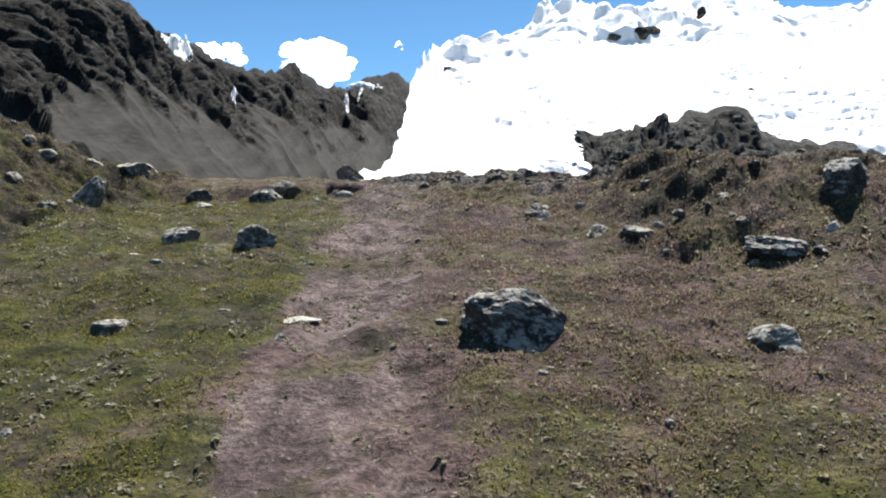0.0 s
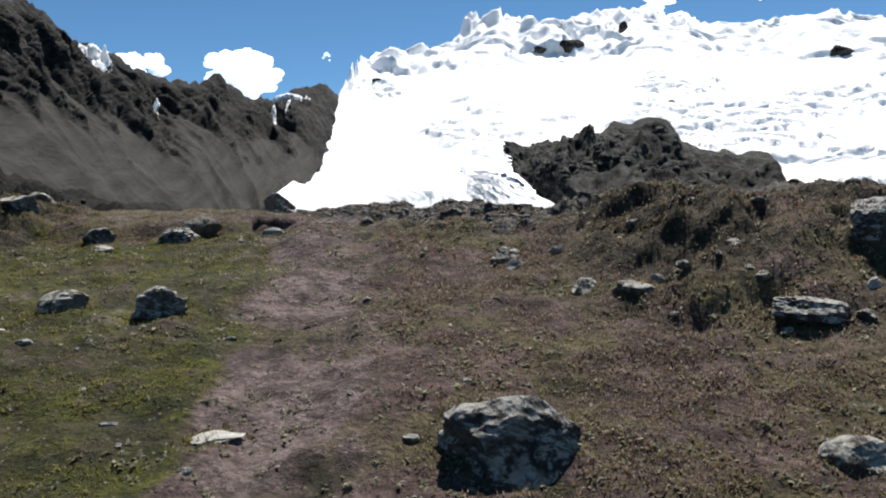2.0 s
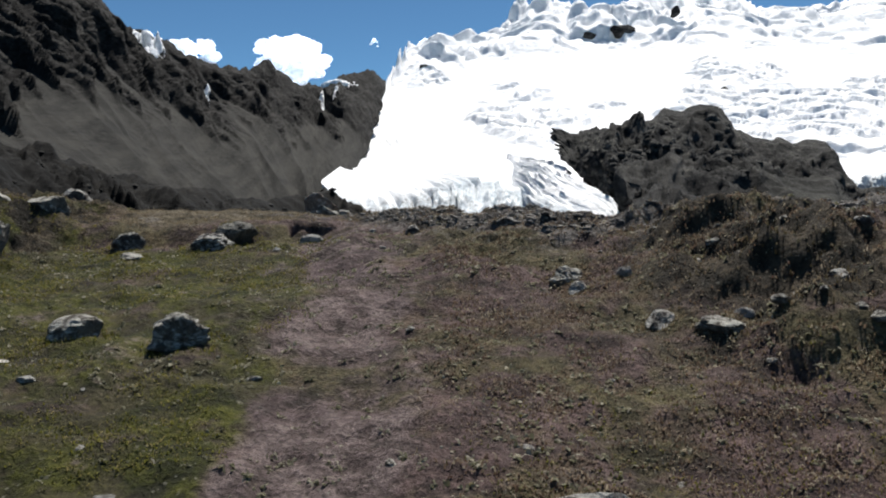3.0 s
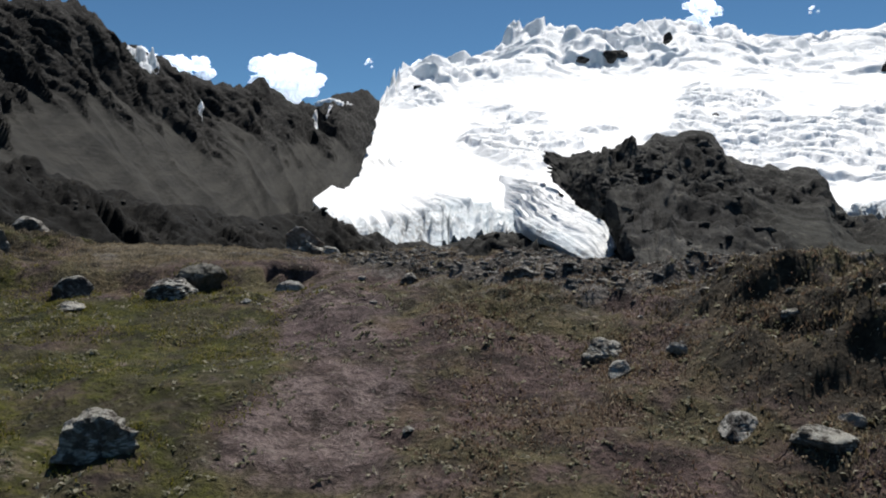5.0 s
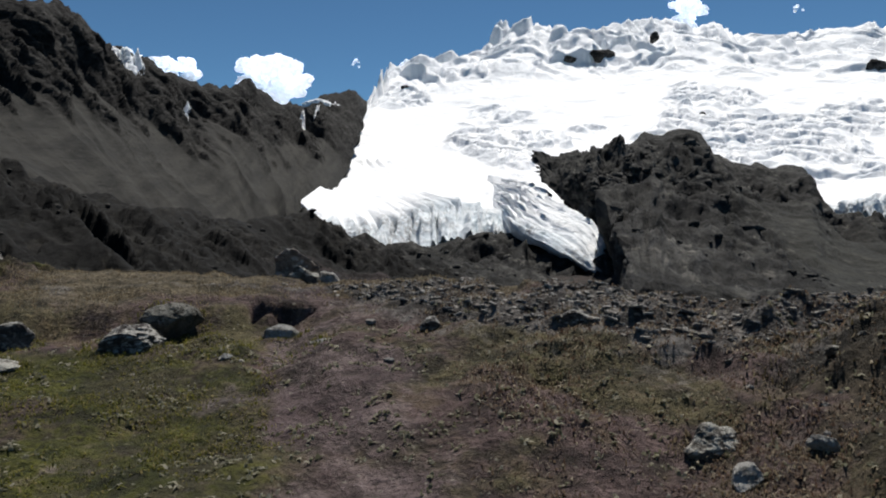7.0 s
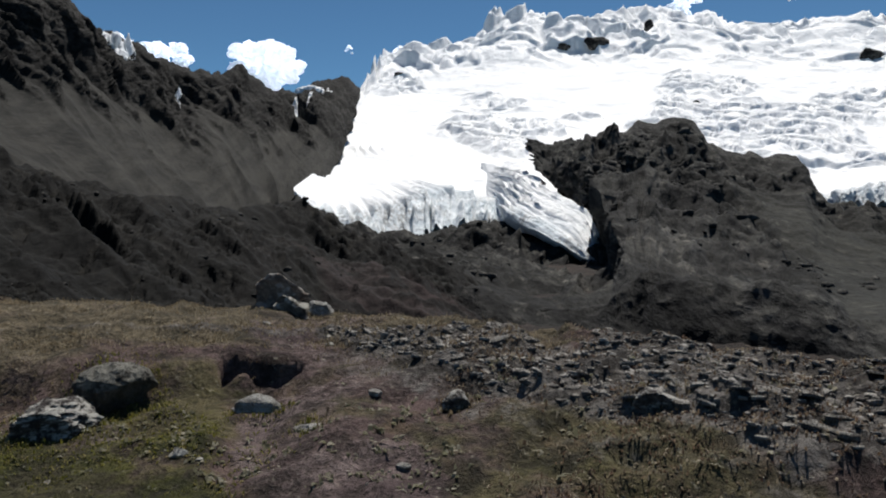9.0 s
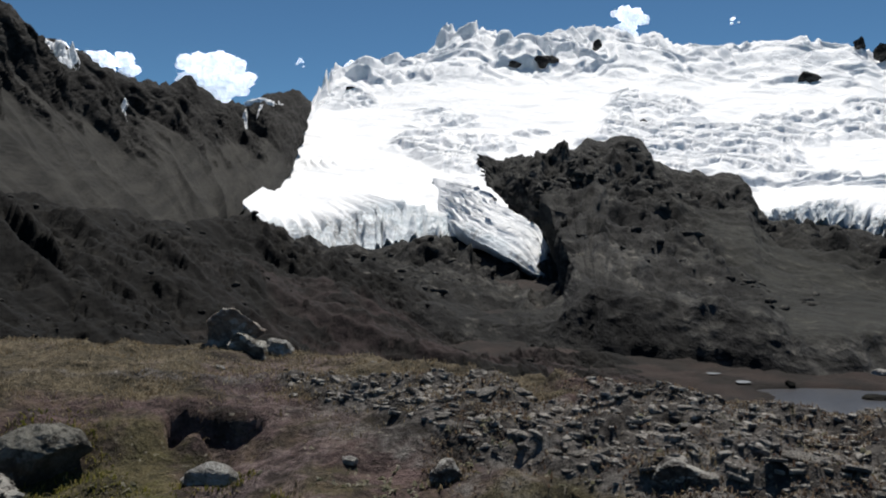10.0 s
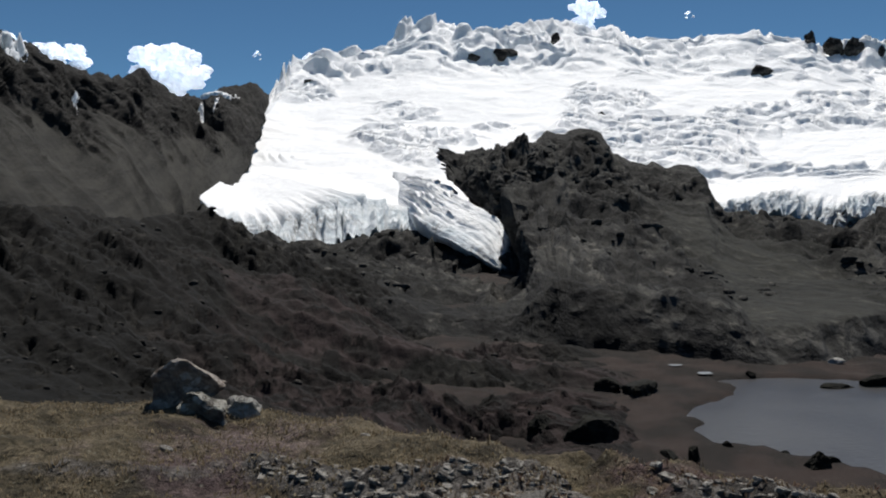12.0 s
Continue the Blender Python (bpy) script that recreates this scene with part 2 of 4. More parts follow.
# third colour of each stone: lichen, doubling as sunlight on the tops
WHITE_STONE = make_stone("white_stone", (0.42, 0.40, 0.36), (0.55, 0.52, 0.46), (0.62, 0.58, 0.52))
TURF = make_turf()
STONE = make_stone("lichened_lit_top_stone", (0.075, 0.064, 0.053), (0.185, 0.168, 0.142), (0.47, 0.45, 0.395))
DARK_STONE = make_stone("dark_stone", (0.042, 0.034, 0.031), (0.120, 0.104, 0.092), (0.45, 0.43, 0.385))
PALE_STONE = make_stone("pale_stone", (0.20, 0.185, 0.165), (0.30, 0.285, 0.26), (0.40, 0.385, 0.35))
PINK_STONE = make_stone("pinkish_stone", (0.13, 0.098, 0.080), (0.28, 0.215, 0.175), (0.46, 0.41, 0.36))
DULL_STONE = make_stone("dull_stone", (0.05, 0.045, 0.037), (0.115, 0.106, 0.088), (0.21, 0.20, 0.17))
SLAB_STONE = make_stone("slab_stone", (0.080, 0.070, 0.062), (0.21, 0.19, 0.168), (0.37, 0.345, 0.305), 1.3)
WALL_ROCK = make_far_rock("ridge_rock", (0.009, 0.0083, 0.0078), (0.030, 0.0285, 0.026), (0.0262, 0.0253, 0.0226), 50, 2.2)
# near-black: shade over the hillside is put into these rubble colours
MORAINE_SHADED_ROCK = make_far_rock("shaded_moraine_rubble", (0.0042, 0.0040, 0.0034), (0.0125, 0.0112, 0.0086), (0.0075, 0.0070, 0.0050), 20, 0.6, (0.030, 0.0205, 0.0195))
# wide contrast: some shade of the crags' relief sits in these colours
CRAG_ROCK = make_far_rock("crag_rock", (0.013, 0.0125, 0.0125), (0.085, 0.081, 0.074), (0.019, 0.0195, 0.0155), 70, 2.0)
SNOW = make_snow()
WATER = make_water()

# ---- the lie of the land, in metres ----
WALL_RIDGE = [(-246, 344, 88), (-237, 398, 107), (-223, 451, 130), (-216, 477, 137), (-212, 522, 143), (-208, 577, 136), (-194, 635, 131), (-178, 681, 126), (-152, 728, 131), (-140, 761, 144), (-122, 794, 126), (-99, 838, 131), (-72, 881, 153), (-49, 912, 157), (-36, 933, 147), (-49, 902, 128), (-66, 802, 86), (-55, 762, 67), (-55, 642, 42), (-60, 520, 14)]
WALL_FOOT = [(-123, 204, 2), (-116, 225, 1), (-112, 266, 1), (-109, 283, 0), (-105, 306, -1), (-101, 334, -1), (-93, 357, -2), (-85, 374, -3), (-76, 391, -3), (-72, 399, -4), (-68, 408, -4), (-64, 415, -5), (-58, 420, -5), (-55, 424, -6), (-52, 429, -6), (-51, 431, -6), (-49, 433, -6), (-47, 435, -7), (-45, 437, -7), (-43, 442, -8)]
MORAINE_TOP = [(-49.6, 76.5, 11.6), (-48.6, 89.0, 10.7), (-46.7, 101.4, 9.8), (-41.1, 122.1, 7.4), (-36.8, 131.9, 6.8), (-34.0, 143.0, 5.1), (-26, 165, 5), (-19, 178, 5), (-10, 185, -3), (10, 185, -8), (26, 173, -17), (38.8, 136.0, -17.4), (46.4, 113.4, -17.4), (50.3, 103.2, -17.4)]
MORAINE_MID = [(-35.4, 56.0, 1.5), (-30.7, 68.0, -1.1), (-26.1, 78.6, -3.9), (-19.4, 88.9, -6.8), (-9.5, 98.6, -10.2), (3.5, 102.9, -14.0), (16.5, 97.3, -16.9), (24.5, 89.4, -17.4), (33.1, 86.4, -17.4), (38.3, 88.9, -17.4), (42.5, 90.1, -17.4)]
MORAINE_FOOT = [(-24.0, 39.5, -3.5), (-19.4, 44.6, -5.9), (-15.6, 48.4, -7.9), (-11.1, 51.8, -9.8), (-5.4, 54.7, -11.3), (1.4, 56.9, -12.7), (9.0, 58.0, -13.9), (17.7, 67.1, -17.4), (25.0, 67.2, -17.4), (28.5, 69.3, -17.4), (30.9, 70.6, -17.4)]
ICE_FRONT = [(-55, 444, 16), (-41, 435, 2), (-29, 431, -8), (-14, 427, -12), (15, 427, -7), (31, 436, 0), (50, 434, 0), (66, 422, -3), (89, 409, -15), (93, 368, -17), (109, 412, -12), (179, 579, -13), (276, 551, -9), (297, 516, 10), (309, 507, 9), (329, 499, 13), (339, 487, 5), (346, 472, -6), (362, 485, 7), (389, 476, 9), (463, 448, 17), (531, 381, 19)]
ICE_LIP = [(-56, 456, 18), (-43, 460, 9), (-31, 466, 4), (-15, 469, 3), (8, 477, 11), (35, 486, 20), (54, 474, 12), (72, 456, 5), (92, 437, -6), (105, 424, -12), (114, 442, 2), (191, 617, -1), (294, 586, 8), (304, 529, 15), (320, 526, 20), (343, 520, 24), (354, 509, 19), (361, 492, 10), (383, 506, 17), (408, 499, 21), (485, 468, 28), (555, 399, 30)]
ICE_LOW = [(-57, 584, 33), (-46, 705, 51), (-8, 697, 49), (40, 686, 48), (89, 681, 48), (130, 685, 49), (186, 702, 56), (289, 688, 50), (376, 644, 43), (433, 606, 42), (485, 592, 46), (565, 544, 50), (636, 457, 46)]
ICE_MID = [(-84, 835, 76), (-43, 966, 130), (17, 967, 124), (113, 960, 125), (217, 952, 126), (319, 933, 129), (443, 881, 122), (549, 818, 113), (631, 769, 108), (723, 696, 104), (816, 584, 89)]
ICE_HIGH = [(-52, 1026, 148), (-11, 1237, 214), (76, 1245, 231), (193, 1252, 258), (328, 1234, 250), (417, 1217, 254), (540, 1167, 244), (650, 1109, 223), (754, 1053, 216), (822, 1000, 196), (940, 904, 183), (1060, 758, 148)]
ICE_SKY = [(-48, 1106, 174), (-13, 1407, 265), (70, 1485, 303), (156, 1499, 334), (199, 1514, 378), (244, 1507, 393), (300, 1497, 382), (348, 1497, 360), (411, 1491, 382), (466, 1474, 389), (507, 1461, 396), (547, 1446, 377), (582, 1432, 382), (617, 1428, 358), (704, 1399, 349), (784, 1355, 346), (826, 1330, 333), (883, 1293, 334), (908, 1275, 316), (975, 1224, 305), (995, 1208, 289), (1128, 1084, 273), (1272, 909, 209)]
CRAG_TOP = [(-60, 478, 13), (-30, 456, -10), (-6, 447, -12), (19, 447, -8), (46, 455, 1), (70, 441, -3), (94, 432, -16), (89, 349, -17), (96, 380, 1), (81, 430, 21), (80, 470, 35), (86, 500, 49), (105, 465, 47), (134, 509, 55), (162, 543, 60), (172, 545, 71), (184, 541, 66), (201, 535, 70), (210, 531, 61), (215, 529, 49), (231, 522, 44), (256, 505, 41), (266, 499, 35), (276, 505, 22), (295, 517, 10), (342, 511, 8), (377, 498, 1), (408, 499, 11), (478, 461, 18), (539, 387, 23)]
CRAG_MID = [(-38, 305, 2), (-19, 276, -8), (-4, 267, -10), (11, 267, -9), (26, 266, -9), (42, 270, -12), (56, 262, -17), (68, 268, -22), (88, 315, -13), (91, 342, 2), (90, 350, 9), (90, 352, 18), (100, 355, 19), (106, 350, 19), (106, 330, 16), (110, 328, 13), (114, 316, 8), (119, 304, 3), (125, 301, 1), (125, 290, -1), (130, 277, -5), (136, 263, -9), (136, 251, -10), (134, 241, -12), (133, 230, -13), (146, 222, -14), (164, 221, -14), (178, 222, -13), (217, 213, -9), (261, 191, -6)]
CRAG_FOOT = [(-30, 230, -10), (-11, 207, -15), (0, 169, -17), (7, 151, -17), (14.1, 142.4, -17.4), (20.4, 137.8, -17.4), (28.6, 139.4, -17.4), (34.4, 138.2, -17.4), (36.4, 134.5, -17.4), (37.8, 134.3, -17.4), (38.7, 134.1, -17.4), (40.1, 133.8, -17.4), (40.6, 130.6, -17.4), (41.5, 129.2, -17.4), (43.0, 127.7, -17.4), (44.4, 126.3, -17.4), (46.6, 124.7, -17.4), (48.8, 123.1, -17.4), (51.0, 121.6, -17.4), (52.7, 121.2, -17.4), (54.7, 117.6, -17.4), (57.0, 113.2, -17.4), (58.4, 111.0, -17.4), (60.3, 109.7, -17.4), (62.0, 108.0, -17.4), (66.7, 105.7, -17.4), (76.8, 107.3, -17.4), (87.5, 112.6, -17.4), (114, 116, -17), (145, 109, -17)]
CRAG_LOW = [(-47, 359, -11), (-13, 247, -12), (0, 198, -13), (7, 162, -10), (15, 153, -9), (22, 149, -11), (31, 150, -13), (37, 149, -13), (39, 145, -12), (41, 145, -10), (42, 145, -9), (43, 144, -9), (44.0, 141.0, -8.4), (45.1, 139.6, -8.3), (46.7, 138.1, -8.5), (48.2, 136.6, -8.6), (50.7, 134.9, -9.0), (53.1, 133.2, -9.4), (55.5, 131.6, -9.3), (57.3, 131.2, -9.3), (59.6, 127.5, -10.0), (62.2, 122.9, -10.5), (63.8, 120.6, -11.2), (65.9, 119.2, -12.0), (67.7, 117.4, -13.6), (72.8, 114.9, -12.9), (83.4, 116.1, -12.0), (94, 121, -12), (122, 123, -12), (154, 116, -11)]
LAKE_SHORE = [(37.6, 74.6), (37.4, 78), (40.4, 82.5), (40.8, 86.5), (46, 91), (52.5, 95.4), (54.4, 98), (52.6, 101), (54.5, 103.2), (58, 102.3), (63.3, 102.5), (67, 100.2), (72.1, 98), (80, 95), (96, 90), (108, 74), (92, 48), (62, 46), (48, 60), (45.8, 65.6), (43.6, 69.6), (41, 72.6)]
TRAIL = [(-0.35, -6), (-0.45, 2), (-0.52, 3.5), (-0.6, 5), (-0.55, 6.5), (-0.5, 7.5), (-0.6, 8.5), (-0.85, 9.6), (-1.0, 10.6), (-1.0, 14)]
SLOPE_Y = (-300, -60, -5, 0, 3, 4.56, 5.8, 7, 8, 9, 10, 10.6, 11.6, 12.3, 13.1, 14.5, 17, 25, 40, 50, 60, 4800)
SLOPE_Z = (-40, -12, -1.05, -0.05, 0.55, 0.90, 1.17, 1.44, 1.66, 1.81, 1.91, 1.95, 1.98, 1.92, 1.66, 1.0, -0.3, -5.5, -13, -16.6, -17.7, -17.7)


def shore(x, y):
    """Distance to the lake's edge, negative on the water."""
    p = np.array(LAKE_SHORE)
    q = np.roll(p, -1, axis=0)
    best, inside = np.full(x.shape, 1e9), np.zeros(x.shape, bool)
    for a, b in zip(p, q):
        e = b - a
        t = np.clip(((x - a[0]) * e[0] + (y - a[1]) * e[1]) / (e @ e), 0, 1)
        best = np.minimum(best, np.hypot(x - a[0] - t * e[0], y - a[1] - t * e[1]))
        cross = (a[1] > y) != (b[1] > y)
        inside ^= cross & (x < (b[0] - a[0]) * (y - a[1]) / (b[1] - a[1] + 1e-12) + a[0])
    return np.where(inside, -best, best)


def trail_off(x, y):
    """Sideways distance from the middle of the trail."""
    t = np.array(TRAIL)
    return x - np.interp(y, t[:, 1], t[:, 0])


def outcrop_mask(x, y):
    """Where layered rock breaks through: a strip along the crest, widening to the right."""
    low = np.interp(x, [-1.1, -0.85, -0.35, 0.1, 0.45, 0.95, 1.4, 3, 5], [10.7, 10.3, 9.5, 9.05, 8.65, 8.45, 8.3, 7.9, 7.8])
    high = np.interp(x, [-1.1, -0.6, 0, 0.6, 1.2, 5], [10.8, 10.55, 10.2, 9.9, 9.9, 9.6])
    w = 0.22 * vnoise(x * 2.1, y * 2.1, 0, 24)
    return step(low - 0.12, low + 0.15, y + w) * step(high + 0.12, high - 0.15, y + w)


def land(x, y, fine=True):
    """Height of the ground."""
    x, y = np.asarray(x, float), np.asarray(y, float)
    # the crest runs slantwise: it lies nearer on the right
    w = y + 1.9 * step(-1.7, 0.8, x) * step(9.2, 11.0, y) * (1 - step(14, 22, y))
    z = (np.interp(w, SLOPE_Y, SLOPE_Z) + np.interp(w - 0.4, SLOPE_Y, SLOPE_Z) + np.interp(w + 0.4, SLOPE_Y, SLOPE_Z)) / 3
    near = 1 - step(14, 30, np.hypot(x, y - 7))
    # bank of the right, flattening towards the outcrop
    z = z + near * 0.50 * step(1.2, 2.9, x + 0.25 * (y - 5.5)) * step(4.3, 6.6, y + 0.12 * x) * (1 - step(6.8, 9.3, y))
    # rubble knoll of the left
    z = z + near * 1.15 * step(3.9, 6.3, -x + 0.12 * (y - 9)) * step(3.5, 8.0, y) * (1 - 0.88 * step(9.2, 12.2, y))
    # the crest falls off to the right, and leans down on the far left
    z = z - near * 0.32 * step(0.0, 2.6, x) * step(8.6, 10.2, y)
    z = z + near * 0.06 * step(-1.6, -3.2, x) * step(10.4, 12, y)
    # rocky swell under the outcrop
    z = z + near * 0.10 * step(-0.5, 0.7, x) * step(7.9, 8.9, y) * (1 - step(9.6, 10.8, y))
    # the trail is worn in
    z = z - near * 0.035 * (1 - step(0.15, 0.6, np.abs(trail_off(x, y))))
    # the green turf lies a step below the crest
    z = z - near * 0.17 * step(-0.75, -1.3, x) * step(6.8, 8.6, y) * step(9.95, 9.65, y + 0.06 * np.sin(5 * x))
    # an undercut hollow in the turf
    z = z - 0.15 * step(0.24, 0.12, np.abs(x + 1.36 + 0.16 * vnoise(x * 9, y * 9))) * step(9.80, 9.90, y + 0.10 * vnoise(x * 7, 3.3)) * step(10.06, 10.0, y + 0.05 * np.sin(9 * x))
    # the lake's basin
    far = step(28, 45, np.hypot(x, y))
    if np.any(far > 0):
        s = shore(x, y)
        z = z - far * 1.5 * step(1.0, -2.0, s + 0.7 * vnoise(x * 0.4, y * 0.4, 0, 5))
        z = z + far * (0.35 * fbm(x * 0.12, y * 0.12, 0, 4, 11) + 0.4 * np.clip(fbm(x * 0.4, y * 0.4, 0, 3, 13), 0, 1)) * step(0.5, 8, s)
    if fine:
        z = z + near * (0.05 * fbm(x * 0.9, y * 0.9, 0, 3, 3) + 0.030 * fbm(x * 4.0, y * 4.0, 0, 4, 4))
        rough = step(1.0, 2.0, x) * step(4.4, 6, y) + step(-3.4, -4.4, x) * step(4, 7, y) + step(7.2, 8.4, y + 0.2 * x) * step(-0.6, 0.4, x)
        z = z + near * np.clip(rough, 0, 1) * 0.05 * fbm(x * 2.6, y * 2.6, 0, 4, 8, 0.55, True)
        ledge = y * 3.6 + x * 1.1 + 0.9 * fbm(x * 0.9, y * 0.9, 0, 3, 15)
        ledge = ledge - np.floor(ledge)
        z = z + near * outcrop_mask(x, y) * (0.02 + 0.034 * np.where(ledge < 0.14, ledge / 0.14, 1 - (ledge - 0.14) / 0.86) * (0.4 + 0.8 * step(-0.3, 0.5, fbm(x * 2.3, y * 2.3, 0, 3, 16))))
        hummock = step(1.1, 2.0, x) * step(5.0, 6.2, y) * step(9.0, 7.8, y) + step(-3.5, -4.4, x) * step(4, 6, y)
        z = z + near * np.clip(hummock, 0, 1) * 0.18 * np.clip(fbm(x * 2.1, y * 2.9, 0, 3, 14, 0.5) + 0.1, 0, 0.8)
    return z


def spread(a, b, n, valley):
    """Even steps from a to b, growing to 1.2 m over the valley on the far side, then ever wider to the horizon."""
    mid = np.linspace(a, b, n)

    def out(reach):
        step_now, p, ends = mid[1] - mid[0], 0.0, []
        while p < 4600:
            step_now = min(step_now * 1.13, 1.2) if p < reach and step_now < 1.21 else step_now * 1.13
            p += step_now
            ends.append(p)
        return np.array(ends)

    return np.concatenate([a - out(0)[::-1], mid, b + out(valley)])


xs = spread(-6.5, 6.0, 420, 84)
ys = spread(1.5, 13.8, 440, 98)
X, Y = np.meshgrid(xs, ys)
Z = land(X, Y)
off = trail_off(X, Y)
wob = 0.25 * fbm(X * 1.1, Y * 1.1, 0, 3, 21)
worn = np.interp(Y, [0, 4, 5.5, 7, 8.5, 9.5, 12], [0.5, 0.6, 0.6, 0.5, 0.4, 0.34, 0.25])
soil = 0.9 * step(-0.62, -0.42, off + 0.5 * wob) * step(worn, worn * 0.35, off + wob) * step(12.5, 10.5, Y) * (0.45 + 0.55 * step(-0.3, 0.25, fbm(X * 1.3, Y * 1.0, 0, 3, 121)))
green = step(-0.35, -0.75, off + wob) * step(9.9, 9.0, Y + 2 * wob) + 0.55 * step(0.35, 0.7, off) * step(5.6, 3.6, Y + 3 * wob) * step(2.6, 1.4, X)
green = green + 0.5 * step(0.2, 0.5, off) * step(7.9, 8.3, Y) * step(9.0, 8.6, Y) * step(1.2, 0.8, X)
dry = step(9.6, 10.6, Y + 2 * wob) * step(30, 20, Y) * step(-4.2, -3.4, X)
green = green * (0.62 + 0.38 * step(-0.35, 0.3, fbm(X * 0.75, Y * 0.75, 0, 3, 98)))
green = green + 0.8 * step(-3.6, -4.4, X) * step(20, 14, Y)
rubble = 0.95 * outcrop_mask(X, Y) + 0.35 * outcrop_mask(X, Y + 0.5)
bank = step(1.1, 1.9, X) * step(4.9, 6.0, Y) * step(9.2, 7.8, Y) + step(-3.6, -4.3, X) * step(4.0, 6.0, Y) * step(13, 11, Y)
scrub = 1.0 * bank * step(-0.65, 0.05, fbm(X * 1.6, Y * 1.6, 0, 4, 96))
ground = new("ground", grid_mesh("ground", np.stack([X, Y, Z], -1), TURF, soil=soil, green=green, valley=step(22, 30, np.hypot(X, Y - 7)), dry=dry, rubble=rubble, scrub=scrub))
tagged(ground, "short mountain turf with a worn reddish soil trail over a grassy crest", "ground", kind="structure")

# ---- the lake in the valley ----
wx, wy = np.meshgrid(np.linspace(28, 114, 40), np.linspace(46, 108, 30))
water = new("lake", grid_mesh("lake", np.stack([wx, wy, np.full(wx.shape, -18.15)], -1), WATER))
tagged(water, "small grey still mountain lake in the valley", "water", kind="structure")

# ---- far slopes ----
def ridge_wall():
    P, v, u = loft([WALL_FOOT, WALL_RIDGE], [0, 1], 640, 300, True)
    # smooth scree fans below, broken rock above
    P[..., 2] -= np.sin(np.pi * v) * 0.10 * (P[-1, :, 2] - P[0, :, 2])[None]
    N = normals(P)
    tail = 0.45 + 0.55 * step(0.60, 0.50, u)
    # spurs and gullies follow the fall line, down to the right
    run = u - 0.20 * (1 - v) + 0.010 * fbm(u * 20, v * 3, 0.5, 2, 29)
    spur = fbm(run * 17, v * 0.7, 0.3, 2, 31, 0.5, True)
    gully = fbm(run * 52, v * 1.6, 1.3, 3, 37, 0.5, True)
    block = fbm(run * 70, v * 8, 2.3, 5, 43, 0.6)
    # rock reaches down the spurs, scree up the gullies
    bare = step(0.50, 0.68, v + 0.22 * spur + 0.10 * gully + 0.06 * block)
    rib = step(0.62, 0.70, spur + 0.15 * block) * step(0.20, 0.45, v)
    bare = np.clip(bare + 0.8 * rib, 0, 1)
    hold = step(0.0, 0.12, v) * (1 - 0.75 * step(0.88, 1.0, v)) * tail
    push = hold * (4 * spur + bare * (4 * spur + 5.5 * gully + 5 * block) + 0.5 * gully + 0.35 * block)
    P = P + N * push[..., None]
    P[..., 2] += step(0.92, 1.0, v) * tail * 4.0 * fbm(u * 55, 0.5, 0.2, 4, 41, 0.55)
    back = P[-1:].copy()
    back[..., 1] += 60
    back[..., 0] -= 60
    back[..., 2] -= 70
    return P, np.concatenate([P, (P[-1:] + back) / 2, back]), np.concatenate([1 - bare, np.zeros((2, bare.shape[1]))])


WALL, WALL_FULL, WALL_SCREE = ridge_wall()
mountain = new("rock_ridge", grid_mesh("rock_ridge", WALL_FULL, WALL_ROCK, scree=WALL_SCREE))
tagged(mountain, "dark jagged rock ridge with grey scree gullies", "mountain", kind="structure")


def moraine():
    P, v, u = loft([MORAINE_FOOT, MORAINE_MID, MORAINE_TOP], [0, 0.5, 1], 480, 340)
    x, y = P[..., 0], P[..., 1]
    calm = (0.45 + 0.55 * step(1.0, 0.7, u)) * step(0, 0.4, v) * (1 - 0.5 * step(0.9, 1.0, v))
    # shallow gullies and rubble ribs run down to the right
    down, over = x * 0.85 - y * 0.5, x * 0.5 + y * 0.85
    rough = 0.35 + 0.65 * step(-0.2, 0.35, fbm(x * 0.03, y * 0.03, 0, 3, 53))
    P[..., 2] += calm * 2.6 * fbm(over * 0.045, down * 0.02, 0, 3, 51, 0.5, True)
    P[..., 2] += calm * rough * 1.9 * fbm(over * 0.16, down * 0.08, 0, 3, 55, 0.5, True)
    P[..., 2] += calm * rough * 0.9 * fbm(x * 0.5, y * 0.35, 0, 4, 58, 0.6)
    P[..., 2] -= 3.5 * step(0.90, 1.0, u)
    P[0, :, 2] -= 8
    back = P[-1:].copy()
    back[..., 1] += 25
    back[..., 2] -= 14
    # dark scrub and painted shade of rocks and hollows, in slanting bands
    tufts = fbm(u * 46 + 9 * v, v * 40, 0, 4, 152, 0.6)
    bands = fbm(over * 0.06, down * 0.03, 0, 3, 157, 0.5)
    scrub = step(0.02, 0.16, tufts + 0.8 * bands + 0.20 - 0.34 * step(0.25, 0.75, u)) * step(0.02, 0.1, v)
    P[..., 2] += 0.55 * scrub * calm
    heath = step(0.30, 0.55, u) * step(0.95, 0.7, v) * step(-0.35, 0.25, fbm(x * 0.05, y * 0.05, 0, 3, 57))
    return P, np.concatenate([P, back]), np.concatenate([heath, heath[-1:]]), np.concatenate([scrub, scrub[-1:]])


MORAINE, MORAINE_FULL, MORAINE_HEATH, MORAINE_SHADE_SCRUB = moraine()
hillside = new("moraine_hillside", grid_mesh("moraine_hillside", MORAINE_FULL, MORAINE_SHADED_ROCK, heath=MORAINE_HEATH, scrub=MORAINE_SHADE_SCRUB))
tagged(hillside, "rubbly moraine hillside with painted-in shade and brown grass above the lake", "hillside", kind="structure")


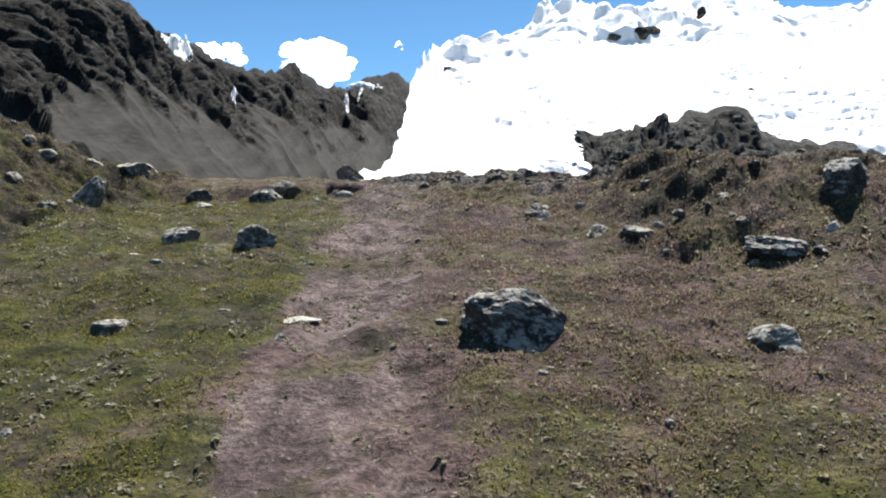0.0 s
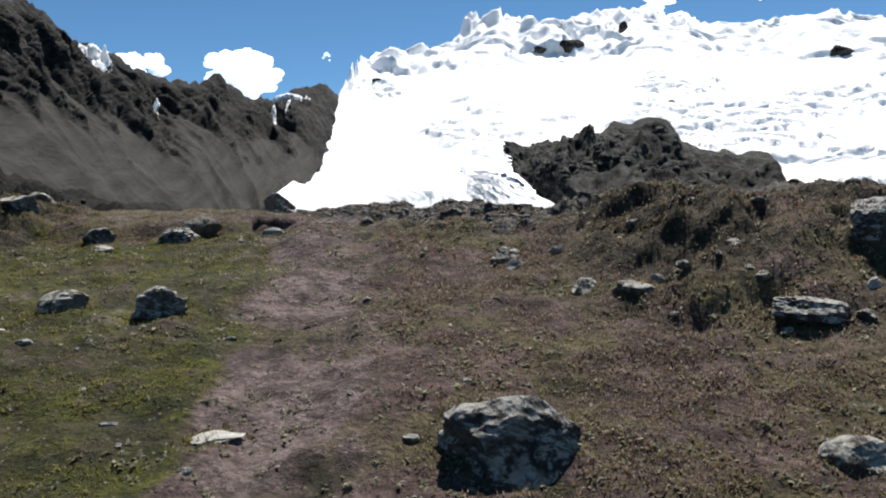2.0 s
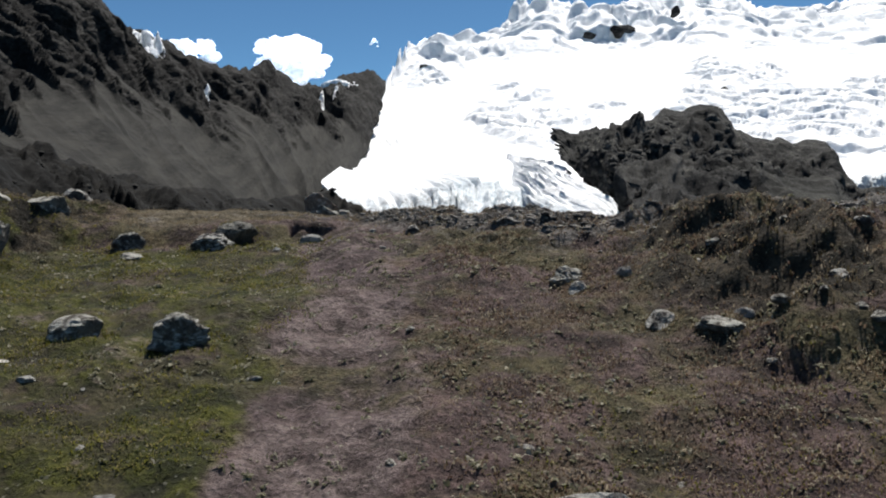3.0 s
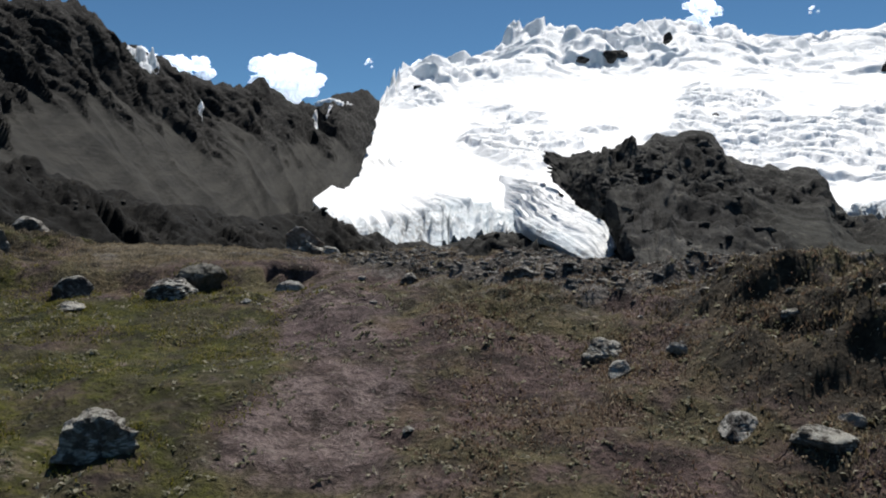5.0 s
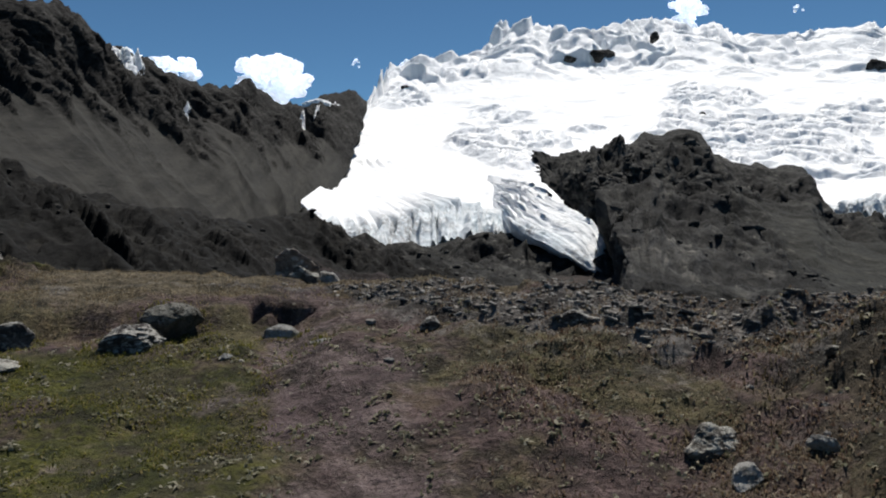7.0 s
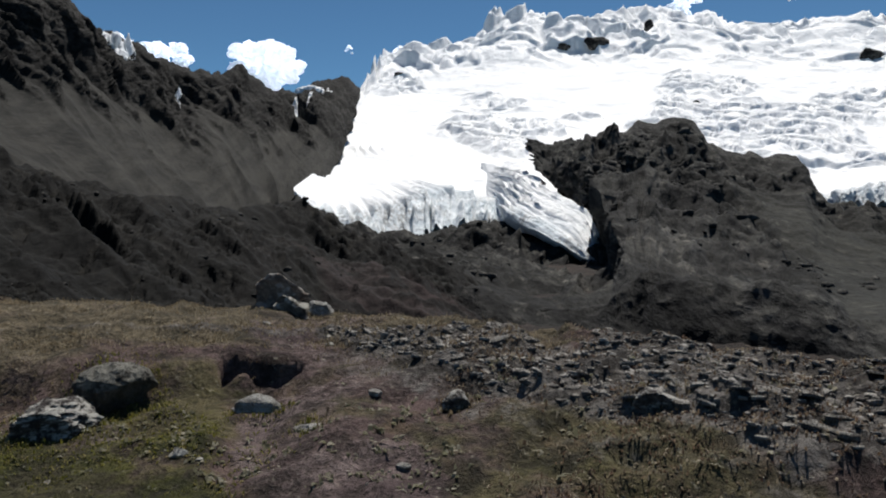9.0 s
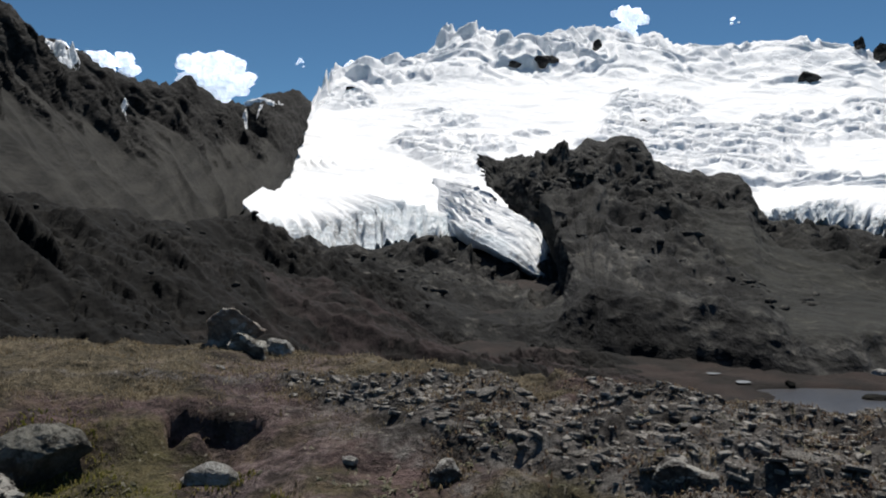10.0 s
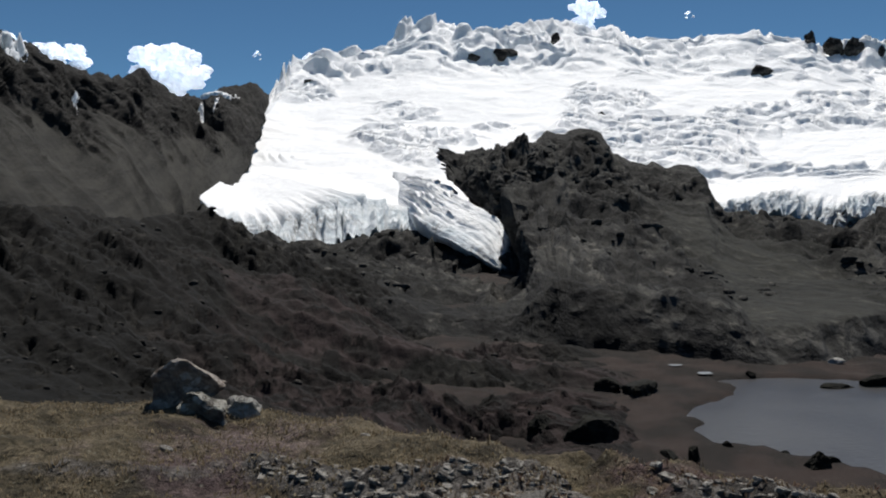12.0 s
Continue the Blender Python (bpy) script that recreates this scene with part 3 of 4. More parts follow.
def lumps(name, places, sizes, seed, material, label, flat=0.6):
    """Many small rough mounds joined into one mesh: far scrub and blocks."""
    ball = bmesh.new()
    bmesh.ops.create_icosphere(ball, subdivisions=2, radius=1)
    V = np.array([q.co[:] for q in ball.verts])
    F = np.array([[q.index for q in f.verts] for f in ball.faces])
    ball.free()
    r = np.random.RandomState(seed)
    vs, fs = [], []
    for i, (p, a) in enumerate(zip(places, sizes)):
        t = r.uniform(0, np.pi)
        k = 1 + 0.45 * fbm(V[:, 0] * 1.7 + 7 * i, V[:, 1] * 1.7, V[:, 2] * 1.7, 2, seed)
        W = V * k[:, None] * np.array([a * r.uniform(0.9, 1.8), a * r.uniform(0.6, 1.0), a * flat * r.uniform(0.7, 1.2)])
        W = np.stack([W[:, 0] * np.cos(t) - W[:, 1] * np.sin(t), W[:, 0] * np.sin(t) + W[:, 1] * np.cos(t), W[:, 2]], -1)
        vs.append(p + W - np.array([0, 0, 0.22 * a]))
        fs.append(F + i * len(V))
    ob = new(name, raw_mesh(name, np.concatenate(vs), np.concatenate(fs), material, True))
    return tagged(ob, label, "scrub" if "scrub" in name else "rocks", kind="stuff")


def on_sheet(sheet, n, seed, keep):
    """Random places on a slope: where, how far off, and the generator."""
    r = np.random.RandomState(seed)
    i, j = r.randint(12, sheet.shape[0] - 6, n), r.randint(2, sheet.shape[1] - 2, n)
    p = sheet[i, j]
    ok = r.uniform(0, 1, n) < keep(p[:, 0], p[:, 1], j / sheet.shape[1], i / sheet.shape[0])
    return p[ok], np.hypot(p[ok][:, 0], p[ok][:, 1]), r


# mound colours hold the shade of dark rock bands; lake boulders wear them
MOUND = make_far_rock("shaded_mound", (0.0065, 0.0064, 0.0046), (0.017, 0.0162, 0.0112), (0.012, 0.0115, 0.008), 6, 0.1)
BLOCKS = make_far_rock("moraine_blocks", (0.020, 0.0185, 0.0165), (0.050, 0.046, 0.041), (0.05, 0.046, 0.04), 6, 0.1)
places, away, r = on_sheet(MORAINE, 420, 163, lambda x, y, u, v: 0.3 + 0.7 * step(0.7, 0.3, u))
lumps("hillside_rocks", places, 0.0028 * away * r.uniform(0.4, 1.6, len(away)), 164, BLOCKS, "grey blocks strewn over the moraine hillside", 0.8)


def crags():
    P, v, u = loft([CRAG_FOOT, CRAG_LOW, CRAG_MID, CRAG_TOP], [0, 0.2, 0.5, 1], 640, 300, True)
    x, y = P[..., 0], P[..., 1]
    N = normals(P)
    hold = (0.5 + 0.5 * step(0.1, 0.4, v)) * step(0, 0.05, v) * (1 - 0.9 * step(0.8, 1.0, v)) * (0.75 + 0.25 * step(0.38, 0.47, u))
    high = step(0.3, 0.7, v)
    lay, over = x * 0.8 - y * 0.3, y + 0.5 * x
    push = hold * ((2.5 + 7 * high) * fbm(lay * 0.03, over * 0.016, 0, 3, 61, 0.5, True)
                   + (3.4 + 2.2 * high) * fbm(lay * 0.06, over * 0.026, 0, 5, 66, 0.56, True)
                   + (0.45 + 0.5 * high) * fbm(x * 0.25, y * 0.25, 0, 3, 69, 0.5))
    # a smooth grassy scree slope falls away right of the knob
    fan = step(0.63, 0.70, u + 0.16 * (v - 0.4)) * step(0.86, 0.78, u + 0.16 * (v - 0.4)) * step(0.12, 0.25, v) * step(0.86, 0.6, v)
    push = push * (1 - 0.8 * fan)
    P = P + N * push[..., None]
    P[..., 2] += step(0.9, 1.0, v) * 2.2 * fbm(u * 60, 0.5, 0, 5, 63, 0.6)
    P[..., 2] -= 0.9 * step(0.05, 0.0, v)
    P[..., 0] += step(0.88, 1.0, v) * step(0.24, 0.28, u) * step(0.46, 0.40, u) * 7 * fbm(u * 90, v * 3, 0, 4, 64, 0.6)
    back = P[-1:].copy()
    edge = step(0.46, 0.38, u[:1])
    back[..., 0] += 90 * edge
    back[..., 1] += 40 + 60 * edge
    back[..., 2] -= 45 - 30 * edge
    # shade of broken rock as dark mottling, drawn through the scrub layer
    dark = step(0.08, 0.26, fbm(u * 52 + 8 * v, v * 26, 0, 4, 187, 0.6)) * (1 - 0.85 * fan)
    return np.concatenate([P, back]), np.concatenate([fan, fan[-1:]]), np.concatenate([dark, dark[-1:]])


CRAG, CRAG_FAN, CRAG_SHADE = crags()
crag = new("rock_crags", grid_mesh("rock_crags", CRAG, CRAG_ROCK, scree=0.6 * CRAG_FAN, scrub=0.8 * CRAG_SHADE))
tagged(crag, "dark bedrock crags and a rocky knob below the glacier", "mountain", kind="structure")


def crag_bands(x, y, u, v):
    lay, over = x * 0.8 - y * 0.3, y + 0.5 * x
    return step(-0.05, 0.3, fbm(lay * 0.04, over * 0.014, 0, 3, 181, 0.5)) * (1 - 0.9 * step(0.65, 0.70, u + 0.16 * (v - 0.4)) * step(0.86, 0.8, u + 0.16 * (v - 0.4))) * step(0.04, 0.10, u) * step(0.93, 0.88, v) * step(0.24, 0.34, v)


CRAG_BLOCK = make_far_rock("crag_blocks", (0.016, 0.0155, 0.015), (0.085, 0.081, 0.074), (0.06, 0.057, 0.05), 20, 0.5)
places, away, r = on_sheet(CRAG, 5200, 183, crag_bands)
lumps("crag_rocks", places, 0.0045 * away * r.uniform(0.3, 1.5, len(away)) ** 1.4, 184, CRAG_BLOCK, "grey broken blocks and ledges of the bedrock crags", 0.75)


def glacier():
    P, v, u = loft([ICE_FRONT, ICE_LIP, ICE_LOW, ICE_MID, ICE_HIGH, ICE_SKY], [0, 0.10, 0.28, 0.5, 0.74, 1], 680, 460)
    x, y = P[..., 0], P[..., 1]
    N = normals(P)
    side, rim = step(0.0, 0.04, u), step(0.02, 0.14, u)
    front = step(0.16, 0.07, v)
    # torn, fluted ice at the front
    flute = fbm(u * 210, v * 7, 0, 4, 71, 0.6, True)
    P = P + N * (front * side * 5.0 * flute)[..., None]

    def shelves(count, wave, seed, tall):
        # gentle backs that break off in steep steps towards the valley
        k = v * count + 1.5 * fbm(x * wave, y * wave * 0.7, 0, 4, seed, 0.5)
        k = k - np.floor(k)
        return tall * np.where(k < 0.22, k / 0.22, 1 - (k - 0.22) / 0.78)

    head = step(0.66, 0.82, v) * (1 - step(0.975, 1, v))
    torn = step(-0.05, 0.3, fbm(x * 0.006, y * 0.006, 0, 3, 74))
    P[..., 2] += (0.25 + 0.75 * rim) * side * head * (0.35 + 0.65 * torn) * shelves(9, 0.010, 81, 27)
    open_ice = step(0.2, 0.3, v) * (1 - step(0.66, 0.76, v)) * step(0.0, 0.35, fbm(x * 0.008, y * 0.006, 0, 3, 77))
    P[..., 2] += side * open_ice * shelves(30, 0.016, 85, 9)
    P[..., 2] += side * step(0.12, 0.3, v) * 1.6 * fbm(x * 0.02, y * 0.03, 0, 4, 78, 0.5)
    P = P + N * (side * step(0.6, 0.85, v) * (1 - 0.7 * step(0.95, 1, v)) * 14 * fbm(x * 0.009, y * 0.008, 0, 3, 83, 0.5))[..., None]
    fl = fbm(u * 110, v * 4, 0, 3, 89, 0.5, True)
    P = P + N * (rim * step(0.86, 0.93, v) * 3.0 * fl * step(0.0, 0.4, fbm(u * 9, v * 3, 0, 2, 90)))[..., None]
    P[..., 2] += step(0.96, 1, v) * 3 * fbm(u * 45, 0.3, 0, 3, 87)
    foot = P[:1].copy()
    foot[..., 1] += 25
    foot[..., 2] -= 12
    back = P[-1:].copy()
    back[..., 1] += 200
    back[..., 2] -= 160
    bare = np.concatenate([np.ones((1, v.shape[1])), np.clip(front * side, 0, 1), np.zeros((1, v.shape[1]))])
    return np.concatenate([foot, P, back]), bare, P


ICE_P, ICE_BARE, ICE = glacier()
ice = new("glacier", grid_mesh("glacier", ICE_P, SNOW, bare=ICE_BARE))
tagged(ice, "bright white glacier with crevasses and a grey fluted ice front", "glacier", kind="structure")

TONGUE_TOP = [(73.6, 642.5, 44.2), (83.9, 496.4, 29.6), (83.1, 415.7, 15.5), (90.4, 385.0, 6.6), (93.0, 366, 1.6), (91.0, 345, -9), (80.5, 308, -16.8)]
TONGUE_FOOT = [(67.6, 599.9, 19.1), (60.8, 460.6, 7.7), (55.3, 384.7, 1.0), (57.4, 345.0, -3.2), (61.5, 323.8, -5.9), (68.9, 312.2, -10.3), (79.5, 306.0, -17.4)]


def ice_tongue():
    """The thin end of the glacier, poured down beside the knob: streaked ice with a rounded rim."""
    P, v, u = loft([TONGUE_FOOT, TONGUE_TOP], [0, 1], 150, 70, True)
    N = normals(P)
    if N[..., 1].mean() > 0:
        N = -N
    swell = np.sin(np.pi * v) ** 0.6 * step(1.0, 0.85, u) * step(0.05, 0.35, u)
    push = 5 * swell + 2.6 * swell * fbm(v * 17 + 2 * u, u * 3, 0, 4, 171, 0.55, True) + 1.0 * step(0.05, 0.35, u) * fbm(v * 26 + 3 * u, u * 7, 0, 4, 173, 0.55)
    P = P + N * push[..., None]
    P[..., 0] += step(0.75, 1.0, v) * 3.0 * fbm(u * 16, 0.4, 0, 4, 175, 0.6)
    rims = [P[:1] + np.array([3, 22, -3]), P, P[-1:] + np.array([3, 22, -3])]
    bare = 0.45 * step(0.45, 0.9, u) + 0.4 * step(0.3, 0.05, v) * step(0.35, 0.6, u)
    return np.concatenate(rims), np.concatenate([bare[:1], bare, bare[-1:]])


TONGUE, TONGUE_BARE = ice_tongue()
tagged(new("ice_tongue", grid_mesh("ice_tongue", TONGUE, SNOW, bare=TONGUE_BARE)), "pale streaked ice tongue poured down beside the rocky knob", "glacier", kind="structure")


def make_cloud_stuff():
    n = Nodes("cloud_vapour", 1.0)
    n.bsdf.inputs["Specular IOR Level"].default_value = 0.0
    t = n.tree.nodes.new("ShaderNodeBsdfTranslucent")
    t.inputs["Color"].default_value = (0.62, 0.63, 0.65, 1)
    d = n.tree.nodes.new("ShaderNodeBsdfDiffuse")
    d.inputs["Color"].default_value = (0.75, 0.76, 0.78, 1)
    m = n.tree.nodes.new("ShaderNodeAddShader")
    n.link(d.outputs[0], m.inputs[0]), n.link(t.outputs[0], m.inputs[1])
    n.link(m.outputs[0], n.tree.nodes["Material Output"].inputs["Surface"])
    return n.mat


CLOUD = make_cloud_stuff()


def cloud(cx, cy, cz, wide, high, puffs, seed, label):
    """A heap of puffs, flat below and billowing above."""
    rnd = np.random.RandomState(seed)
    ball = bmesh.new()
    bmesh.ops.create_icosphere(ball, subdivisions=4, radius=1)
    V = np.array([v.co[:] for v in ball.verts])
    F = np.array([[v.index for v in f.verts] for f in ball.faces])
    ball.free()
    vs, fs, base = [], [], 0
    for i in range(puffs):
        a = rnd.uniform(-1, 1)
        r = wide * rnd.uniform(0.24, 0.40) * (1.1 - 0.5 * abs(a))
        p = np.array([cx + a * wide * 0.8, cy + rnd.uniform(-0.3, 0.3) * wide, cz + high * rnd.uniform(-0.9, 0.75) * (1 - 0.5 * a * a)])
        n = fbm(V[:, 0] * 2.2 + i * 9, V[:, 1] * 2.2, V[:, 2] * 2.2, 5, seed, 0.6, True)
        vs.append(p + V * (r * (1 + 0.33 * n))[:, None] * np.array([1, 1, 0.85]))
        fs.append(F + base)
        base += len(V)
    ob = new("cloud", raw_mesh("cloud", np.concatenate(vs), np.concatenate(fs), CLOUD, True))
    skin = ob.modifiers.new("skin", "REMESH")
    skin.mode, skin.voxel_size, skin.use_smooth_shade = "VOXEL", wide / 45, True
    return tagged(ob, label, "cloud", group="cumulus clouds", kind="structure")


cloud(-870, 3090, 610, 115, 70, 9, 1, "small white cumulus cloud behind the ridge")
cloud(-500, 3170, 610, 165, 90, 16, 2, "broad billowing white cumulus cloud behind the ridge")
cloud(70, 3200, 620, 130, 75, 12, 3, "white cumulus cloud at the glacier's shoulder")
cloud(1120, 3000, 825, 85, 60, 13, 4, "small white cloud puff above the summit")
cloud(-990, 3050, 640, 70, 40, 6, 5, "small white cumulus cloud touching the ridge")
cloud(-170, 3200, 660, 20, 20, 5, 6, "tiny thin white cloud wisp")
cloud(1480, 2840, 800, 22, 14, 5, 7, "tiny white cloud wisp above the glacier")

# ---- stones ----
def stone_mesh(name, size, seed, material, detail=4, cuts=9, rough=0.10, sharp=0.62):
    """A weathered block: a ball cut by random planes, then roughened."""
    rnd = np.random.RandomState(seed)
    ball = bmesh.new()
    bmesh.ops.create_icosphere(ball, subdivisions=detail, radius=1)
    V = np.array([v.co[:] for v in ball.verts])
    F = np.array([[v.index for v in f.verts] for f in ball.faces])
    ball.free()
    D = V / np.linalg.norm(V, axis=1, keepdims=True)
    r = np.ones(len(D))
    for _ in range(cuts):
        n = rnd.normal(size=3)
        n /= np.linalg.norm(n)
        h = rnd.uniform(sharp - 0.12, 0.9)
        d = D @ n
        r = np.where(d > 0.05, np.minimum(r, h / np.maximum(d, 0.05)), r)
    o = rnd.uniform(0, 50, 3)
    r = r * (1 + rough * 0.7 * fbm(D[:, 0] * 1.6 + o[0], D[:, 1] * 1.6 + o[1], D[:, 2] * 1.6 + o[2], 5, seed, 0.55)
             + rough * 0.3 * fbm(D[:, 0] * 4 + o[0], D[:, 1] * 4, D[:, 2] * 4 + o[2], 4, seed + 3, 0.5, True))
    V = D * r[:, None]
    # broad foot, so that it sits
    V[:, :2] *= (1 + 0.42 * np.clip(-V[:, 2], 0, 0.7))[:, None]
    V = V / np.abs(V).max(axis=0) * 0.5 * np.array(size)
    return raw_mesh(name, V, F, material, False)


RINGS = []


def stone(x, y, size, seed, label, material=None, turn=0.0, sink=0.3, tilt=(0, 0), name="stone", detail=4, cuts=9, rough=0.10, sharp=0.62, group="", up=None):
    z = float(land(np.array([x]), np.array([y]))[0]) if up is None else up
    ob = new(name, stone_mesh(name, size, seed, material or STONE, detail, cuts, rough, sharp))
    ob.matrix_basis = pose(x, y, z + size[2] * (0.5 - min(0.48, sink + 0.22)), tilt[0], tilt[1], turn)
    if size[0] > 0.15 and y < 14:
        RINGS.append((x, y, size[0] * 0.52, size[1] * 0.52, radians(turn)))
    return tagged(ob, label, "rock", group)


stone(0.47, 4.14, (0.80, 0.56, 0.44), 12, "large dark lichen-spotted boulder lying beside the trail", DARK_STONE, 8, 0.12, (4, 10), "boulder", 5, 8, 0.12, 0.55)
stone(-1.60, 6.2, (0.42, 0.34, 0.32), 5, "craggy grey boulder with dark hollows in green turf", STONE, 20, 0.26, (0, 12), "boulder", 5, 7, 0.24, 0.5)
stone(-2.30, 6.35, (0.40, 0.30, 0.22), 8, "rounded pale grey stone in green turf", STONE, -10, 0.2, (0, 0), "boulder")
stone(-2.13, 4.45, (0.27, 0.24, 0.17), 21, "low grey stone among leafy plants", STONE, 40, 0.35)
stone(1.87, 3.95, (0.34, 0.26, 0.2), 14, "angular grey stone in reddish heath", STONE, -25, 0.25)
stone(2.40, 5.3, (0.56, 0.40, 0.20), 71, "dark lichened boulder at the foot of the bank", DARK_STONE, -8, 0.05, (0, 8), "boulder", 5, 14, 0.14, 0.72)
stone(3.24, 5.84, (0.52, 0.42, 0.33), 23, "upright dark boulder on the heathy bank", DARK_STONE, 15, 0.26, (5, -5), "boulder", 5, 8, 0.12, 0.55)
stone(0.93, 7.35, (0.34, 0.20, 0.18), 26, "jagged pale stones breaking through heath", STONE, 25, 0.25, (0, 8), "stone", 4, 8, 0.2)
stone(0.96, 7.05, (0.22, 0.14, 0.12), 27, "small jagged pale stone in heath", PALE_STONE, 60, 0.25)
stone(1.58, 6.0, (0.30, 0.2, 0.15), 29, "pale broken stone on the bank's edge", STONE, -15, 0.25, (0, 6), "stone", 4, 8, 0.18)
stone(1.3, 6.25, (0.25, 0.18, 0.15), 30, "dark stone on the bank's edge", DARK_STONE, 35, 0.3)
stone(1.78, 6.15, (0.16, 0.10, 0.09), 31, "small pale stone on the bank", PALE_STONE, 10, 0.3)
stone(1.33, 7.12, (0.17, 0.10, 0.10), 32, "small white tilted stone in heath", PALE_STONE, -30, 0.25, (0, 20))
stone(2.90, 5.36, (0.14, 0.08, 0.10), 34, "small white upright stone beside the boulder", WHITE_STONE, 20, 0.2, (10, 15))
stone(-2.27, 9.3, (0.50, 0.34, 0.24), 33, "dark angular rock at the edge of the turf", DARK_STONE, 10, 0.12, (0, -8), "boulder", 5, 8, 0.16, 0.55)
stone(-2.08, 9.70, (0.46, 0.36, 0.36), 36, "flat-topped grey block with a dark shaded front", DULL_STONE, -6, 0.34, (4, 2), "boulder", 5, 6, 0.10, 0.6)
stone(-1.27, 9.45, (0.32, 0.16, 0.17), 38, "pale ridge-shaped stone below the turf hollow", PALE_STONE, -20, 0.25, (0, 6))
stone(-1.52, 8.85, (0.10, 0.07, 0.05), 39, "small white stone in the turf", PALE_STONE, 30, 0.3)
stone(-3.1, 9.4, (0.36, 0.3, 0.32), 41, "grey rounded rock under the rubble knoll", DARK_STONE, 5, 0.2, (0, 0), "boulder")
stone(-2.9, 8.9, (0.25, 0.18, 0.08), 42, "flat pale stone in the turf", STONE, 0, 0.3)
stone(-4.35, 9.0, (0.35, 0.3, 0.75), 44, "tall pale tilted slab on the rubble knoll", STONE, 20, 0.3, (-10, 30), "boulder")
stone(-5.0, 12.6, (0.60, 0.55, 0.72), 45, "dark upright boulder with a sunlit edge on the knoll", DARK_STONE, 35, 0.15, (0, 10), "boulder", 5, 7, 0.1, 0.5)
stone(-4.2, 10.1, (0.5, 0.35, 0.25), 46, "grey rock on the knoll's foot", STONE, 0, 0.3)
stone(-0.24, 9.12, (0.18, 0.13, 0.13), 47, "small dark angular stone beside the trail", DARK_STONE, 30, 0.15)
stone(0.66, 8.78, (0.24, 0.16, 0.11), 48, "dark block standing out of the slabs", DARK_STONE, 5, 0.1, (0, 0), "boulder", 4, 6, 0.08, 0.55)
stone(-0.95, 9.0, (0.16, 0.12, 0.06), 49, "flat pale stone at the trail's edge", PALE_STONE, 0, 0.35)

# leaning rocks on the crest
def wedge_rock(x, y, outline, depth, material, label, seed, turn=0.0):
    """A split block of rock: a bevelled wedge of the given outline, broken and roughened."""
    bm = bmesh.new()
    face = bm.faces.new([bm.verts.new((px * 1.12, -depth / 2, pz * 1.06)) for px, pz in outline])
    grown = bmesh.ops.extrude_face_region(bm, geom=[face])
    back = [v for v in grown["geom"] if isinstance(v, bmesh.types.BMVert)]
    for v in back:
        v.co = Vector((v.co.x * 0.9 + 0.02, depth / 2, v.co.z * 0.85 - 0.01))
    bmesh.ops.recalc_face_normals(bm, faces=bm.faces)
    bmesh.ops.bevel(bm, geom=list(bm.edges), offset=0.014, segments=2, affect="EDGES", profile=0.6)
    bmesh.ops.triangulate(bm, faces=bm.faces)
    for _ in range(3):
        long = [e for e in bm.edges if e.calc_length() > 0.025]
        bmesh.ops.subdivide_edges(bm, edges=long, cuts=1)
        bmesh.ops.triangulate(bm, faces=[f for f in bm.faces if len(f.verts) > 3])
    bm.normal_update()
    P = np.array([v.co[:] for v in bm.verts]) + seed * 3.7
    d = 0.020 * fbm(P[:, 0] * 9, P[:, 1] * 9, P[:, 2] * 9, 3, seed) + 0.010 * fbm(P[:, 0] * 30, P[:, 1] * 30, P[:, 2] * 30, 3, seed)
    for v, k in zip(bm.verts, [v.normal * float(q) for v, q in zip(bm.verts, d)]):
        v.co += k
    me = bpy.data.meshes.new("boulder")
    bm.to_mesh(me)
    bm.free()
    me.materials.append(material)
    ob = new("boulder", me)
    z = float(land(np.array([x + 0.2]), np.array([y]))[0])
    ob.matrix_basis = pose(x, y, z - 0.02, 0, 0, turn)
    return tagged(ob, label, "rock")


wedge_rock(-1.72, 12.0, [(0.0, -0.06), (0.19, -0.06), (0.34, 0.06), (0.42, 0.13), (0.21, 0.285), (0.13, 0.305), (0.02, 0.21)], 0.34, PINK_STONE,
           "leaning boulder with a pinkish sunlit face on the crest", 3, 4)
wedge_rock(-1.53, 11.76, [(0.0, -0.06), (0.27, -0.06), (0.26, 0.05), (0.10, 0.165), (0.05, 0.15)], 0.2, STONE,
           "grey wedge of rock propped under the leaning boulder", 5, -6)
wedge_rock(-1.25, 11.82, [(0.0, -0.06), (0.20, -0.06), (0.18, 0.03), (0.13, 0.115), (0.03, 0.125), (-0.01, 0.08)], 0.2, PALE_STONE,
           "small pale rock beside the leaning boulder", 7, 8)

# scattered stones of the banks, the knoll and the crest
rnd = random.Random(4)
for i in range(80):
    x, y = rnd.uniform(1.3, 5.2), rnd.uniform(4.8, 8.6)
    if x < 1.3 + 0.5 * (6.5 - y):
        continue
    s = rnd.uniform(0.04, 0.13)
    stone(x, y, (s * 1.4, s, s * 0.7), 100 + i, "small weathered stone in heathy bank", rnd.choice((STONE, DARK_STONE, STONE)), rnd.uniform(0, 180), 0.3, (rnd.uniform(-15, 15), rnd.uniform(-15, 15)), "stone", 3, 8, 0.15, 0.6, "stones of the bank")
for i in range(40):
    x, y = rnd.uniform(-7.0, -3.9), rnd.uniform(5.5, 11.5)
    s = rnd.uniform(0.06, 0.22)
    stone(x, y, (s * 1.4, s, s * 0.9), 160 + i, "small grey stone on the rubble knoll", rnd.choice((STONE, DARK_STONE, STONE)), rnd.uniform(0, 180), 0.3, (rnd.uniform(-20, 20), rnd.uniform(-20, 20)), "stone", 3, 8, 0.15, 0.6, "stones of the knoll")
